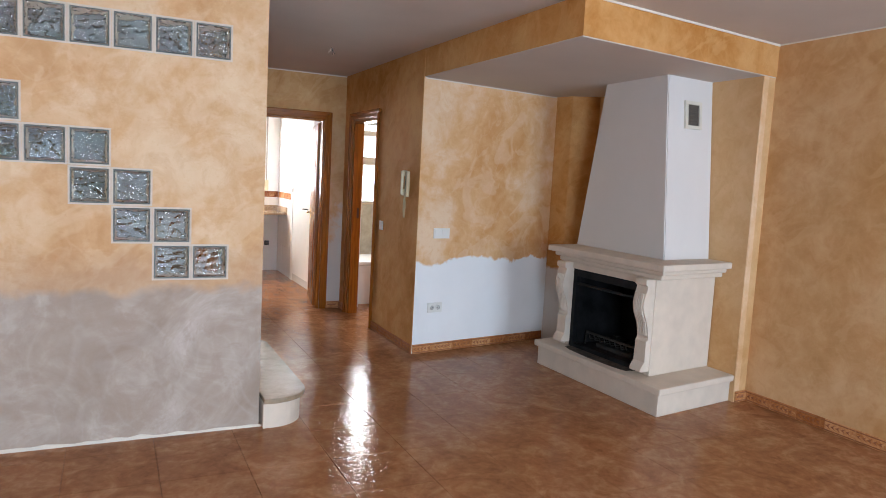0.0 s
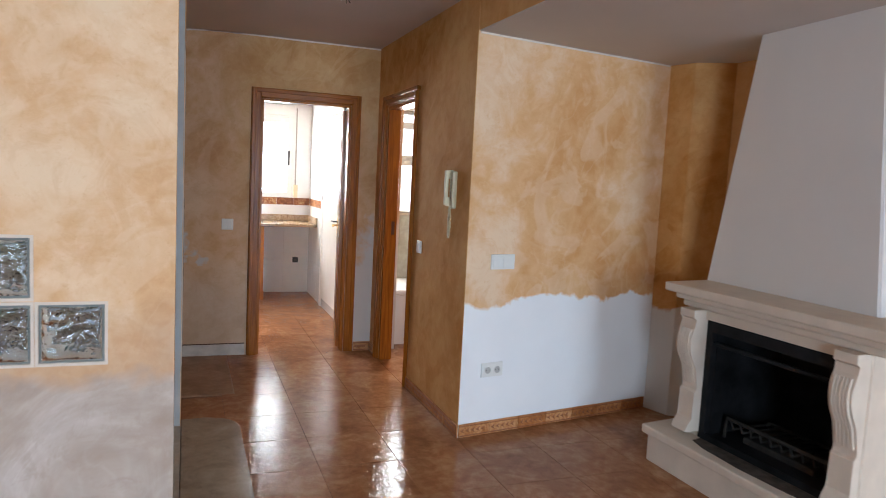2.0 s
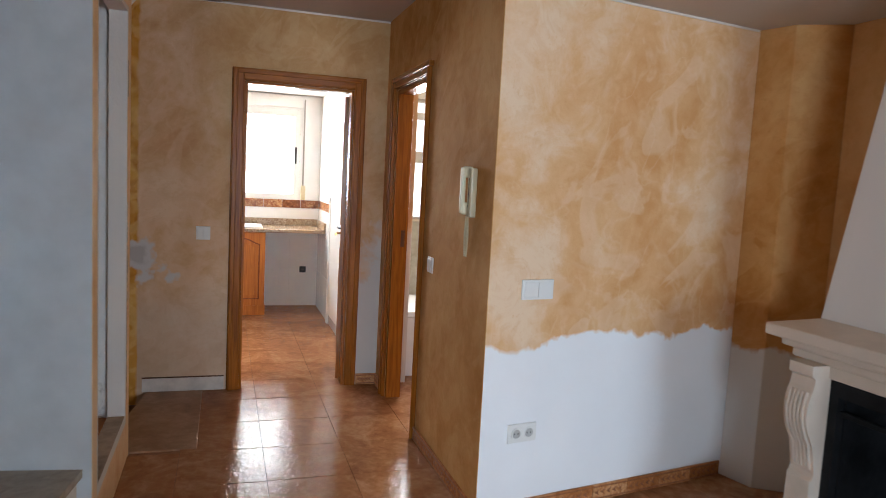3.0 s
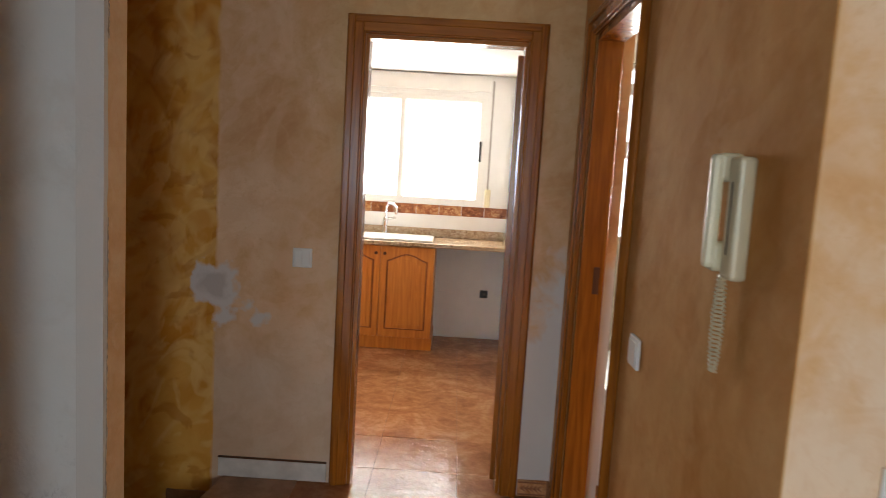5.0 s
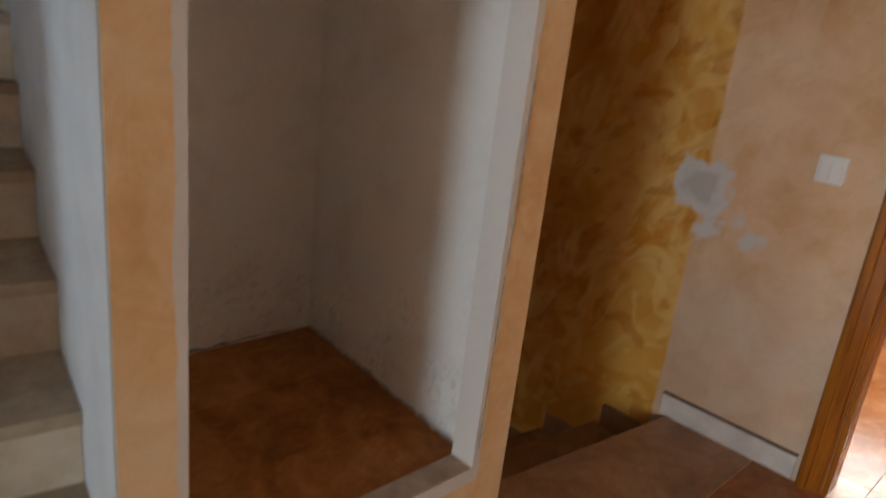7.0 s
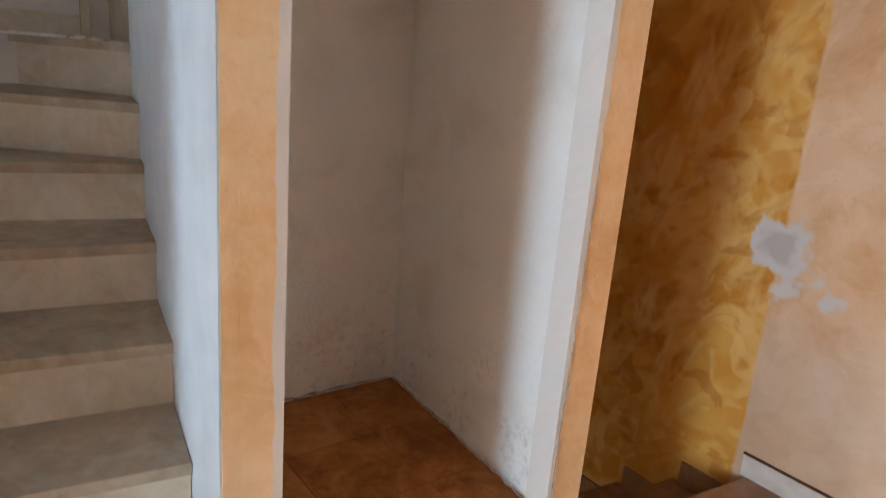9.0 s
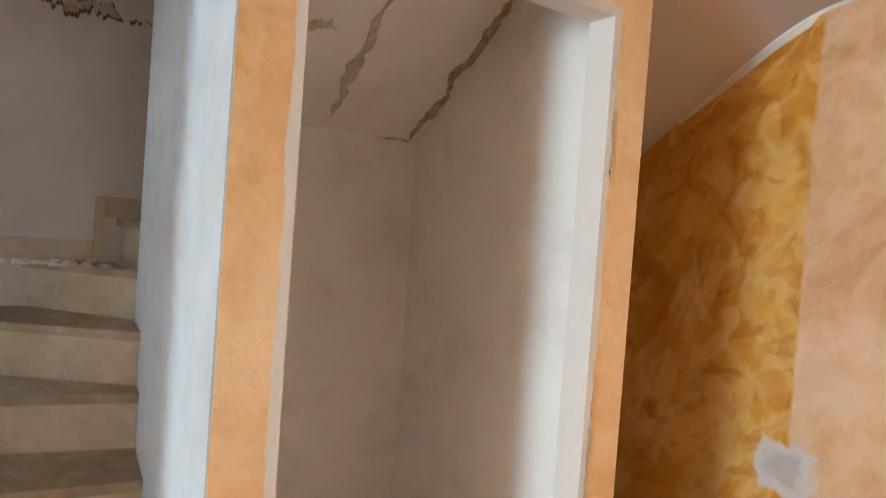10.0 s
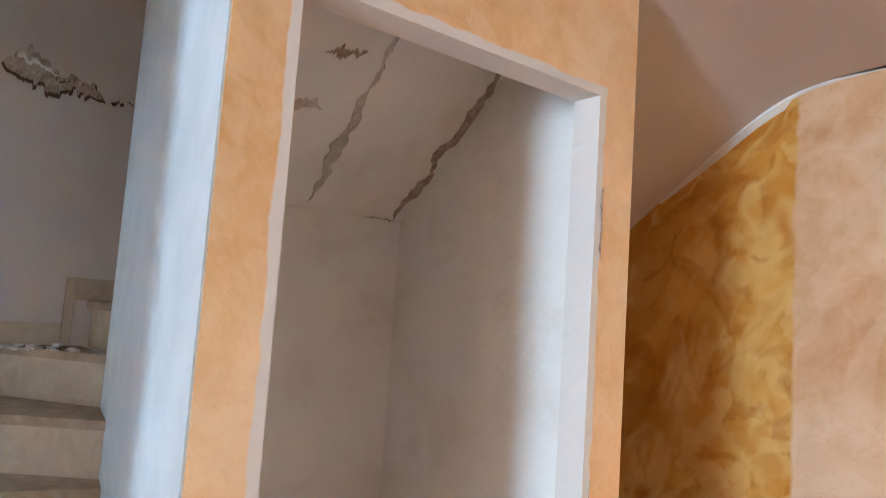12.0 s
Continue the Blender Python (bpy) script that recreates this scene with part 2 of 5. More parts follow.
def pillar_material():
    m, nt, b = material("deep_orange_plaster_bare_below", 0.6)
    low = below(nt, 2, 0.72, 0.25, 4, 0.03, (2, 0, 0))
    nt.links.new(mix(nt, low, sponge(nt, *DEEP), (0.66, 0.62, 0.58)), b.inputs["Base Color"])
    plaster_relief(nt, b)
    return m


pillar_paint = pillar_material()


def plain(name, colour, rough=0.5, metal=0.0, vary=0.06, scale=6, relief=0.0, relief_scale=40):
    m, nt, b = material(name, rough, metal)
    a = tuple(max(0, c * (1 - vary)) for c in colour)
    z = tuple(min(1, c * (1 + vary)) for c in colour)
    nt.links.new(ramp(nt, noise_node(nt, scale), [(0.3, a), (0.7, z)]), b.inputs["Base Color"])
    if relief:
        bump(nt, b, noise_node(nt, relief_scale, 5), relief, 0.004)
    return m


white_paint = plain("white_plaster", (0.82, 0.79, 0.76), 0.6, vary=0.05, scale=3, relief=0.2, relief_scale=20)


def stained_material():
    """White plaster with mould specks low down and faint brown smudges."""
    m, nt, b = material("stained_white_plaster", 0.7)
    tone = ramp(nt, noise_node(nt, 3), [(0.3, (0.85, 0.825, 0.79)), (0.7, (0.90, 0.875, 0.845))])
    smudge = ramp(nt, noise_node(nt, 3.2, 5, 0.6, 0.4, (2, 3, 1)), [(0.50, (0, 0, 0)), (0.66, (0.24, 0.24, 0.24))])
    tone = mix(nt, smudge, tone, (0.55, 0.44, 0.34))
    specks = ramp(nt, noise_node(nt, 38, 6, 0.7, 0.6), [(0.50, (0, 0, 0)), (0.70, (0.42, 0.42, 0.42))])
    area = ramp(nt, noise_node(nt, 6, 3, 0.5, 0.2, (5, 5, 5)), [(0.45, (0, 0, 0)), (0.55, (1, 1, 1))])
    low = below(nt, 2, 0.55, 0.5, 3, 0.3)
    f = math_node(nt, "MULTIPLY", math_node(nt, "MULTIPLY", specks, area), low)
    nt.links.new(mix(nt, f, tone, (0.20, 0.16, 0.13)), b.inputs["Base Color"])
    bump(nt, b, math_node(nt, "ADD", noise_node(nt, 24, 5), math_node(nt, "MULTIPLY", noise_node(nt, 90, 3), 0.4)), 0.4, 0.006)
    return m


stained_white = stained_material()
aged_white = plain("aged_warm_white_plaster", (0.60, 0.54, 0.50), 0.75, vary=0.05, scale=3, relief=0.25, relief_scale=20)
# white plaster of the return, with the windows' bluish light mixed into its colour
blue_lit_plaster = plain("white_plaster_daylight_tint", (0.58, 0.605, 0.63), 0.75, vary=0.07, scale=7, relief=0.35, relief_scale=18)
ceiling_paint = plain("ceiling_white_paint", (0.60, 0.545, 0.51), 0.8, vary=0.03, scale=2)
chimney_paint = plain("chimney_white_plaster", (0.70, 0.665, 0.645), 0.7, vary=0.03, scale=2, relief=0.15, relief_scale=25)
stone = plain("cream_limestone", (0.67, 0.575, 0.48), 0.55, vary=0.07, scale=7, relief=0.15)
soot = plain("sooty_black_iron", (0.012, 0.012, 0.013), 0.55, vary=0.6, scale=7, relief=0.4)
plastic_white = plain("white_plastic", (0.78, 0.77, 0.74), 0.35, vary=0.02)
plastic_cream = plain("aged_cream_plastic", (0.66, 0.58, 0.38), 0.4, vary=0.05)
black_plastic = plain("black_plastic", (0.015, 0.015, 0.016), 0.4)
enamel = plain("white_enamel", (0.82, 0.82, 0.80), 0.15, vary=0.02)
aluminium = plain("white_lacquered_aluminium", (0.78, 0.77, 0.74), 0.35, vary=0.03)
chrome = plain("chrome", (0.75, 0.75, 0.75), 0.12, 1.0, vary=0.02)
brass = plain("brass", (0.65, 0.42, 0.14), 0.25, 1.0, vary=0.1)
grey_grille = plain("grey_mesh", (0.12, 0.10, 0.085), 0.6, vary=0.3, scale=60)


def wood_material(name, light, dark, axis=2, rough=0.24):
    m, nt, b = material(name, rough)
    b.inputs["Specular IOR Level"].default_value = 0.28
    geo = nt.nodes.new("ShaderNodeNewGeometry")
    mp = nt.nodes.new("ShaderNodeMapping")
    s = [22.0, 22.0, 22.0]
    s[axis] = 1.4
    mp.inputs["Scale"].default_value = s
    nt.links.new(geo.outputs["Position"], mp.inputs[0])
    n = nt.nodes.new("ShaderNodeTexNoise")
    n.inputs["Scale"].default_value, n.inputs["Detail"].default_value, n.inputs["Distortion"].default_value = 2.2, 8, 0.8
    nt.links.new(mp.outputs[0], n.inputs["Vector"])
    nt.links.new(ramp(nt, n.outputs["Fac"], [(0.3, dark), (0.65, light)]), b.inputs["Base Color"])
    bump(nt, b, n.outputs["Fac"], 0.08, 0.002)
    return m


sapele = wood_material("varnished_brown_wood", (0.37, 0.122, 0.013), (0.20, 0.056, 0.006))
sapele_x = wood_material("varnished_brown_wood_across", (0.37, 0.122, 0.013), (0.20, 0.056, 0.006), 0)
sapele_dark = wood_material("dark_varnished_wood", (0.13, 0.045, 0.012), (0.06, 0.022, 0.007), 2, 0.55)
honey = wood_material("honey_oak_wood", (0.58, 0.22, 0.035), (0.42, 0.135, 0.018), 2, 0.35)


def tile_material(name, tones, rough=0.16, cloud=5.0, spread=0.12, wave=0.12):
    m, nt, b = material(name, rough)
    info = nt.nodes.new("ShaderNodeObjectInfo")
    c1 = noise_node(nt, cloud, 7, 0.65, 1.2)
    c2 = noise_node(nt, cloud * 5, 5, 0.6, 0.6)
    f = math_node(nt, "ADD", math_node(nt, "MULTIPLY", c1, 0.65), math_node(nt, "MULTIPLY", c2, 0.35))
    f = math_node(nt, "ADD", f, math_node(nt, "MULTIPLY", math_node(nt, "SUBTRACT", info.outputs["Random"], 0.5), spread))
    nt.links.new(ramp(nt, f, [(0.34, tones[0]), (0.5, tones[1]), (0.64, tones[2])]), b.inputs["Base Color"])
    r = math_node(nt, "ADD", rough, math_node(nt, "MULTIPLY", c1, 0.05))
    nt.links.new(r, b.inputs["Roughness"])
    bump(nt, b, math_node(nt, "ADD", noise_node(nt, 24, 2, 0.4, 1.8), math_node(nt, "MULTIPLY", c2, 0.3)), wave, 0.006)
    return m


terracotta = tile_material("glazed_terracotta_tile", ((0.23, 0.092, 0.038), (0.34, 0.150, 0.066), (0.46, 0.235, 0.12)), 0.012, 4.0, 0.05, 0.30)
terracotta.node_tree.nodes["Principled BSDF"].inputs["Specular IOR Level"].default_value = 0.095
cupboard_tile = tile_material("dusty_terracotta_tile", ((0.25, 0.085, 0.022), (0.42, 0.155, 0.042), (0.54, 0.23, 0.08)), 0.6)
grout = plain("brown_grout", (0.26, 0.125, 0.065), 0.8, vary=0.2, scale=20)
marble = tile_material("beige_marble", ((0.46, 0.365, 0.26), (0.56, 0.46, 0.34), (0.65, 0.555, 0.43)), 0.09, 3.5, 0.1, 0.05)
marble_step = tile_material("dusty_beige_marble_tread", ((0.29, 0.215, 0.145), (0.39, 0.30, 0.21), (0.48, 0.385, 0.285)), 0.2, 4, 0.1, 0.05)
brown_marble = tile_material("dusty_brown_marble", ((0.20, 0.098, 0.046), (0.31, 0.165, 0.085), (0.41, 0.245, 0.145)), 0.4, 4, 0.1, 0.05)
skirting_tile = tile_material("patterned_terracotta_border", ((0.30, 0.10, 0.03), (0.46, 0.19, 0.07), (0.62, 0.33, 0.16)), 0.5, 26, 0.2)
wall_tile = plain("white_glazed_wall_tile", (0.80, 0.79, 0.77), 0.12, vary=0.03)
bath_tile = tile_material("beige_bathroom_tile", ((0.30, 0.27, 0.21), (0.38, 0.34, 0.27), (0.45, 0.41, 0.33)), 0.2, 4)
granite = tile_material("speckled_granite", ((0.16, 0.09, 0.05), (0.40, 0.28, 0.17), (0.60, 0.50, 0.38)), 0.15, 30)


def glass_material(name, rough=0.0, relief=0.0):
    m, nt, b = material(name, rough)
    b.inputs["Base Color"].default_value = (0.93, 0.96, 0.96, 1)
    b.inputs["Transmission Weight"].default_value = 1.0
    b.inputs["IOR"].default_value = 1.55
    if relief:
        bump(nt, b, noise_node(nt, 26, 2, 0.5, 1.2), relief, 0.006)
    return m


clear_glass = glass_material("window_glass")
wavy_glass = glass_material("wavy_glass_block", 0.02, 1.0)
back_glass = glass_material("wavy_glass_block_back", 0.04, 0.9)
back_glass.node_tree.nodes["Principled BSDF"].inputs["Base Color"].default_value = (0.72, 0.76, 0.76, 1)


def glow_material(name, colour, strength):
    m = bpy.data.materials.new(name)
    m.use_nodes = True
    nt = m.node_tree
    nt.nodes.remove(nt.nodes["Principled BSDF"])
    e = nt.nodes.new("ShaderNodeEmission")
    e.inputs[0].default_value, e.inputs[1].default_value = (*colour, 1), strength
    nt.links.new(e.outputs[0], nt.nodes["Material Output"].inputs[0])
    return m


bright_sky = glow_material("bright_hazy_sky", (1.0, 1.0, 1.0), 2.6)


# ---- mesh helpers ----
def mesh_of(name, bm, mat):
    me = bpy.data.meshes.new(name)
    bmesh.ops.recalc_face_normals(bm, faces=bm.faces)
    bm.to_mesh(me)
    bm.free()
    for m in (mat if isinstance(mat, (list, tuple)) else [mat]):
        me.materials.append(m)
    return me


def part(name, bm, mat, parent=None, label=""):
    """One mesh object, under a thing or a part where a parent is given. Meshes are made in world metres."""
    ob = new(name, mesh_of(name, bm, mat))
    if parent:
        ob.parent = parent
        ob.matrix_parent_inverse = parent.matrix_world.inverted()
    if label:
        tagged(ob, label)
    return ob


def thing(name, at, label, category, group="", kind=""):
    ob = new(name)
    ob.location = at
    ob.empty_display_size = 0.1
    bpy.context.view_layer.update()
    return tagged(ob, label, category, group, kind)


def setting(ob, label, category):
    return tagged(ob, label, category, kind="structure")


def add_box(bm, x0, x1, y0, y1, z0, z1, bevel=0.0, seg=2):
    vs = [bm.verts.new((x, y, z)) for z in (z0, z1) for y in (y0, y1) for x in (x0, x1)]
    fs = [bm.faces.new([vs[i] for i in q]) for q in ((0, 2, 3, 1), (4, 5, 7, 6), (0, 1, 5, 4), (1, 3, 7, 5), (3, 2, 6, 7), (2, 0, 4, 6))]
    if bevel:
        es = list({e for f in fs for e in f.edges})
        bmesh.ops.bevel(bm, geom=es, offset=bevel, segments=seg, affect="EDGES", profile=0.5)
    return bm


def box(x0, x1, y0, y1, z0, z1, bevel=0.0, seg=2):
    return add_box(bmesh.new(), x0, x1, y0, y1, z0, z1, bevel, seg)


def add_prism(bm, pts, z0, z1, axis=2):
    """An outline pushed along an axis; the outline is given in the other two, in order x, y, z."""
    def put(p, h):
        q = list(p)
        q.insert(axis, h)
        return bm.verts.new(q)
    lo, hi = [put(p, z0) for p in pts], [put(p, z1) for p in pts]
    bm.faces.new(lo[::-1])
    bm.faces.new(hi)
    n = len(pts)
    for i in range(n):
        bm.faces.new((lo[i], lo[(i + 1) % n], hi[(i + 1) % n], hi[i]))
    return bm


def prism(pts, z0, z1, axis=2, bevel=0.0):
    bm = add_prism(bmesh.new(), pts, z0, z1, axis)
    if bevel:
        bmesh.ops.bevel(bm, geom=list(bm.edges), offset=bevel, segments=2, affect="EDGES", profile=0.5)
    return bm


def add_tube(bm, a, b, r, n=12, r2=None):
    a, b = Vector(a), Vector(b)
    m = Matrix.Translation((a + b) / 2) @ (b - a).to_track_quat("Z", "Y").to_matrix().to_4x4()
    bmesh.ops.create_cone(bm, cap_ends=True, segments=n, radius1=r, radius2=r if r2 is None else r2, depth=(b - a).length, matrix=m)
    return bm


def tube(a, b, r, n=12, r2=None):
    return add_tube(bmesh.new(), a, b, r, n, r2)


def add_pipe(bm, pts, r, n=8):
    """A bent round bar through points."""
    pts = [Vector(p) for p in pts]
    rings = []
    side = None
    for i, p in enumerate(pts):
        d = (pts[min(i + 1, len(pts) - 1)] - pts[max(i - 1, 0)]).normalized()
        if side is None:
            side = d.orthogonal().normalized()
        side = (side - d * side.dot(d)).normalized()
        up = d.cross(side)
        rings.append([bm.verts.new(p + r * (math.cos(t) * side + math.sin(t) * up)) for t in [2 * math.pi * k / n for k in range(n)]])
    for a, b in zip(rings, rings[1:]):
        for k in range(n):
            bm.faces.new((a[k], a[(k + 1) % n], b[(k + 1) % n], b[k]))
    bm.faces.new(rings[0][::-1])
    bm.faces.new(rings[-1])
    return bm


def wall_bm(axis, p0, p1, a0, a1, z0, z1, holes=()):
    """A wall between p0 and p1 across its thickness, from a0 to a1 along, with holes (a0, a1, z0, z1) right through it."""
    al = sorted({a0, a1, *[h[0] for h in holes], *[h[1] for h in holes]})
    zl = sorted({z0, z1, *[h[2] for h in holes], *[h[3] for h in holes]})
    al, zl = [a for a in al if a0 <= a <= a1], [z for z in zl if z0 <= z <= z1]

    def solid(i, j):
        if not (0 <= i < len(al) - 1 and 0 <= j < len(zl) - 1):
            return False
        a, z = (al[i] + al[i + 1]) / 2, (zl[j] + zl[j + 1]) / 2
        return not any(h[0] < a < h[1] and h[2] < z < h[3] for h in holes)
    bm = bmesh.new()
    cache = {}

    def v(p, a, z):
        k = (p, a, z)
        if k not in cache:
            cache[k] = bm.verts.new((a, p, z) if axis == "x" else (p, a, z))
        return cache[k]
    for i in range(len(al) - 1):
        for j in range(len(zl) - 1):
            if not solid(i, j):
                continue
            x0, x1, lo, hi = al[i], al[i + 1], zl[j], zl[j + 1]
            for p in (p0, p1):
                bm.faces.new((v(p, x0, lo), v(p, x1, lo), v(p, x1, hi), v(p, x0, hi)))
            for ok, q in ((solid(i - 1, j), ((x0, lo), (x0, hi))), (solid(i + 1, j), ((x1, lo), (x1, hi))), (solid(i, j - 1), ((x0, lo), (x1, lo))), (solid(i, j + 1), ((x0, hi), (x1, hi)))):
                if not ok:
                    (qa, qz), (ra, rz) = q
                    bm.faces.new((v(p0, qa, qz), v(p0, ra, rz), v(p1, ra, rz), v(p1, qa, qz)))
    return bm


def wall(name, axis, p0, p1, a0, a1, z0, z1, mat, label, holes=()):
    return setting(part(name, wall_bm(axis, p0, p1, a0, a1, z0, z1, holes), mat), label, "wall")


# ---- setting ----
H = 2.545          # ceiling height
XI = 2.38          # face of the wall with the entry phone
YK = 7.12          # face of the kitchen wall towards the hall
YG = 3.72          # face of the glass block wall
XR = 4.26          # right wall of the living room

floor = setting(part("floor", box(-3.2, 4.6, -3.2, 5.0, -0.12, -0.006), grout), "brown grout bed of the terracotta tile floor", "floor")
part("floor_bed", box(XS, 2.48, 5.0, 7.2, -0.12, -0.006), grout, floor)
part("floor_bed", box(2.48, 4.6, 5.0, 8.1, -0.12, -0.006), grout, floor)
part("floor_bed", box(-0.8, 2.48, 7.2, 10.3, -0.12, -0.006), grout, floor)

setting(part("ceiling", box(-3.2, 4.6, -3.2, 3.86, H, H + 0.2), ceiling_paint), "white painted living room ceiling", "ceiling")
setting(part("ceiling", box(XS - 0.1, 4.6, 3.86, 7.3, H, H + 0.2), ceiling_paint), "white painted hall ceiling", "ceiling")
setting(part("ceiling", box(-0.8, 2.6, 7.2, 10.34, 2.325, 2.5), ceiling_paint), "white painted kitchen ceiling", "ceiling")
setting(part("ceiling", box(2.48, 4.6, 5.4, 8.2, 2.33, 2.4), ceiling_paint), "white painted bathroom ceiling", "ceiling")

# living room shell
wall("wall_right", "y", XR, XR + 0.2, -3.2, 5.4, 0, H, wash_brown, "deep orange colour-washed plaster wall")
wall("wall_back", "x", -3.2, -3.0, -3.0, XR, 0, H, wash_peach, "peach colour-washed wall with a wide terrace window", [(2.78, 4.12, 0.15, 2.35), (-1.16, 0.32, 0.83, 2.07)])
wall("wall_left", "y", -3.2, -3.0, -3.2, 3.72, 0, H, wash_peach, "peach colour-washed plaster wall")

# glass block wall: the blocks sit in holes of the wall on a 20 cm grid
GX, GZ, GP = 0.656, 2.072, 0.1978
BLOCKS = [(c, 0) for c in range(0, 8)] + [(5, 2), (6, 2), (3, 3), (4, 3), (5, 3), (6, 3), (2, 4), (3, 4), (1, 5), (2, 5), (0, 6), (1, 6)]


def block_rect(c, r):
    x1 = GX - GP * c
    z0 = GZ - 0.1985 * r
    return x1 - 0.182, x1, z0, z0 + 0.182


wall("wall_glass_blocks", "x", YG, YG + 0.11, -3.0, 0.853, 0, H, half_stripped, "peach plaster wall with glass blocks, stripped grey below", [block_rect(c, r) for c, r in BLOCKS])

# hall
wall("wall_entry_phone", "y", XI, XI + 0.1, 5.13, YK, 0, H, wash_deep, "brown-orange colour-washed wall beside the bathroom door", [(6.05, 6.82, -0.01, 2.052)])
setting(part("wall_alcove", prism([(XI, 5.03), (3.86, 5.28), (4.2, 5.338), (4.2, 5.46), (XI, 5.13)], 0, H), alcove_paint), "alcove wall, peach above and bare white below", "wall")
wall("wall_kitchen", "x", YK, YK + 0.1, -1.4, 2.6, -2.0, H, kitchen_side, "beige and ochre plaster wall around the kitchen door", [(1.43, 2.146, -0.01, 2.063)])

# kitchen
wall("wall_kitchen_back", "x", 10.14, 10.34, -0.8, 2.33, 0, 2.325, wall_tile, "white tiled kitchen wall under the window", [(0.4, 2.10, 1.19, 2.16)])
wall("wall_kitchen_right", "y", 2.33, 2.43, YK + 0.1, 10.34, 0, 2.325, wall_tile, "white tiled kitchen side wall")
wall("wall_kitchen_left", "y", -0.8, -0.7, YK + 0.1, 10.34, 0, 2.325, wall_tile, "white tiled kitchen side wall")

# bathroom
wall("wall_bathroom_back", "x", 8.0, 8.15, 2.48, 4.5, 0, H, bath_tile, "beige tiled bathroom wall with a tall window", [(2.72, 3.30, 1.15, 2.15)])
wall("wall_bathroom_right", "y", 4.1, 4.2, 5.7, 8.0, 0, H, bath_tile, "beige tiled bathroom wall")
wall("wall_bathroom_left", "y", XI + 0.101, XI + 0.14, YK + 0.1, 8.0, 0, H, bath_tile, "beige tiled bathroom wall")
wall("wall_bathroom_front", "x", 5.6, 5.7, XI + 0.1, 4.34, 0, H, bath_tile, "beige tiled bathroom wall")

# dropped ceiling over the fireplace alcove
setting(part("soffit_alcove", prism([(XI, 5.028), (2.408, 2.955), (XR, 3.203), (XR, 5.34), (3.86, 5.278)], 2.322, H), [wash_deep]), "dropped alcove ceiling with an orange fascia", "dropped ceiling")
setting(part("ceiling", prism([(XI + 0.004, 5.026), (2.412, 2.960), (XR - 0.002, 3.208), (XR - 0.002, 5.335), (3.86, 5.276)], 2.316, 2.322), ceiling_paint), "white underside of the dropped alcove ceiling", "ceiling")
setting(part("wall_alcove_right", prism([(4.126, 3.192), (XR, 3.210), (XR, 5.3), (4.126, 5.3)], 0, 2.316), wash_orange), "orange colour-washed strip of wall behind the fireplace", "wall")
setting(part("trim", prism([(4.122, 3.194), (4.127, 3.187), (4.178, 3.194), (4.178, 3.199)], 0.08, 2.318), wash_material("pale_worn_peach_plaster", ((0.76, 0.55, 0.36), (0.70, 0.46, 0.26), (0.60, 0.35, 0.17)))), "pale worn plaster edge of the alcove corner", "trim")
setting(part("pillar_alcove", prism([(3.862, 5.279), (3.912, 5.095), (4.125, 4.965), (4.125, 5.32)], 0, 2.316, 2, 0.004), pillar_paint), "orange plastered corner pillar, bare below", "pillar")

# stair block
RS = 0.151         # skew of the wall between stair and cupboard


def ret(x):
    return 5.063 + RS * (XS - x)


front = wall("wall_cupboard_front", "y", XS - 0.08, XS, 5.10, 6.096, 0, H, cupboard_front, "orange plaster front of the under-stair cupboard", [(5.186, 5.963, 0.243, 2.19)])
part("edge", box(XS - 0.011, XS, 5.068, 5.0998, 0, H), cupboard_front, front)
setting(part("wall_cupboard_left", prism([(XS - 0.081, ret(XS - 0.081) + 0.021), (-0.70, ret(-0.70) + 0.021), (-0.70, ret(-0.70) + 0.09), (XS - 0.081, ret(XS - 0.081) + 0.09)], 0, 3.4), stained_white), "white plaster wall between stair and cupboard", "wall")
setting(part("wall_cupboard_right", prism([(XS - 0.081, 6.028), (XS - 0.081, 6.096), (-0.32, 6.20), (-0.32, 6.124)], -2, H), stained_white), "white plaster cupboard side wall", "wall")
setting(part("wall_cupboard_back", prism([(-0.148, 6.125), (-0.228, 6.13), (-0.248, 5.27), (-0.168, 5.27)], 0, 2.3), stained_white), "white plaster cupboard back wall", "wall")
cupboard_floor = setting(part("cupboard_floor", prism([(-0.165, 5.25), (XS - 0.081, 5.12), (XS - 0.081, 6.027), (-0.15, 6.12)], 0.0, 0.214), grout), "dusty terracotta tiles of the cupboard floor", "floor")
for ix in range(4):
    for iy in range(4):
        cx0, cy0 = -0.145 + 0.33 * ix, 5.20 + 0.33 * iy - 0.03
        if cx0 < 0.75 and cy0 < 6.0:
            part("tile", box(cx0 + 0.001, min(cx0 + 0.329, XS - 0.082), cy0 + 0.001, min(cy0 + 0.329, 6.030 + 0.09 * (0.7 - cx0)), 0.212, 0.220, 0.001, 1), cupboard_tile, cupboard_floor)
setting(part("cupboard_sill", box(XS - 0.0795, XS - 0.002, 5.187, 5.962, 0.236, 0.246, 0.003), plain("worn_grey_filler", (0.42, 0.33, 0.25), 0.85, vary=0.3, scale=14, relief=0.3)), "worn grey sill of the cupboard opening", "sill")
setting(part("cupboard_ceiling", prism([(-0.16, 1.969), (0.72, 2.576), (0.72, 2.70), (-0.16, 2.2)], 5.265, 6.145, 1), stained_white), "white sloping underside of the stair", "ceiling")
wall("wall_stair_outer", "y", -1.2, -1.1, YG + 0.11, 7.12, 0, 4.6, aged_white, "white plaster stairwell wall with a broken patch")
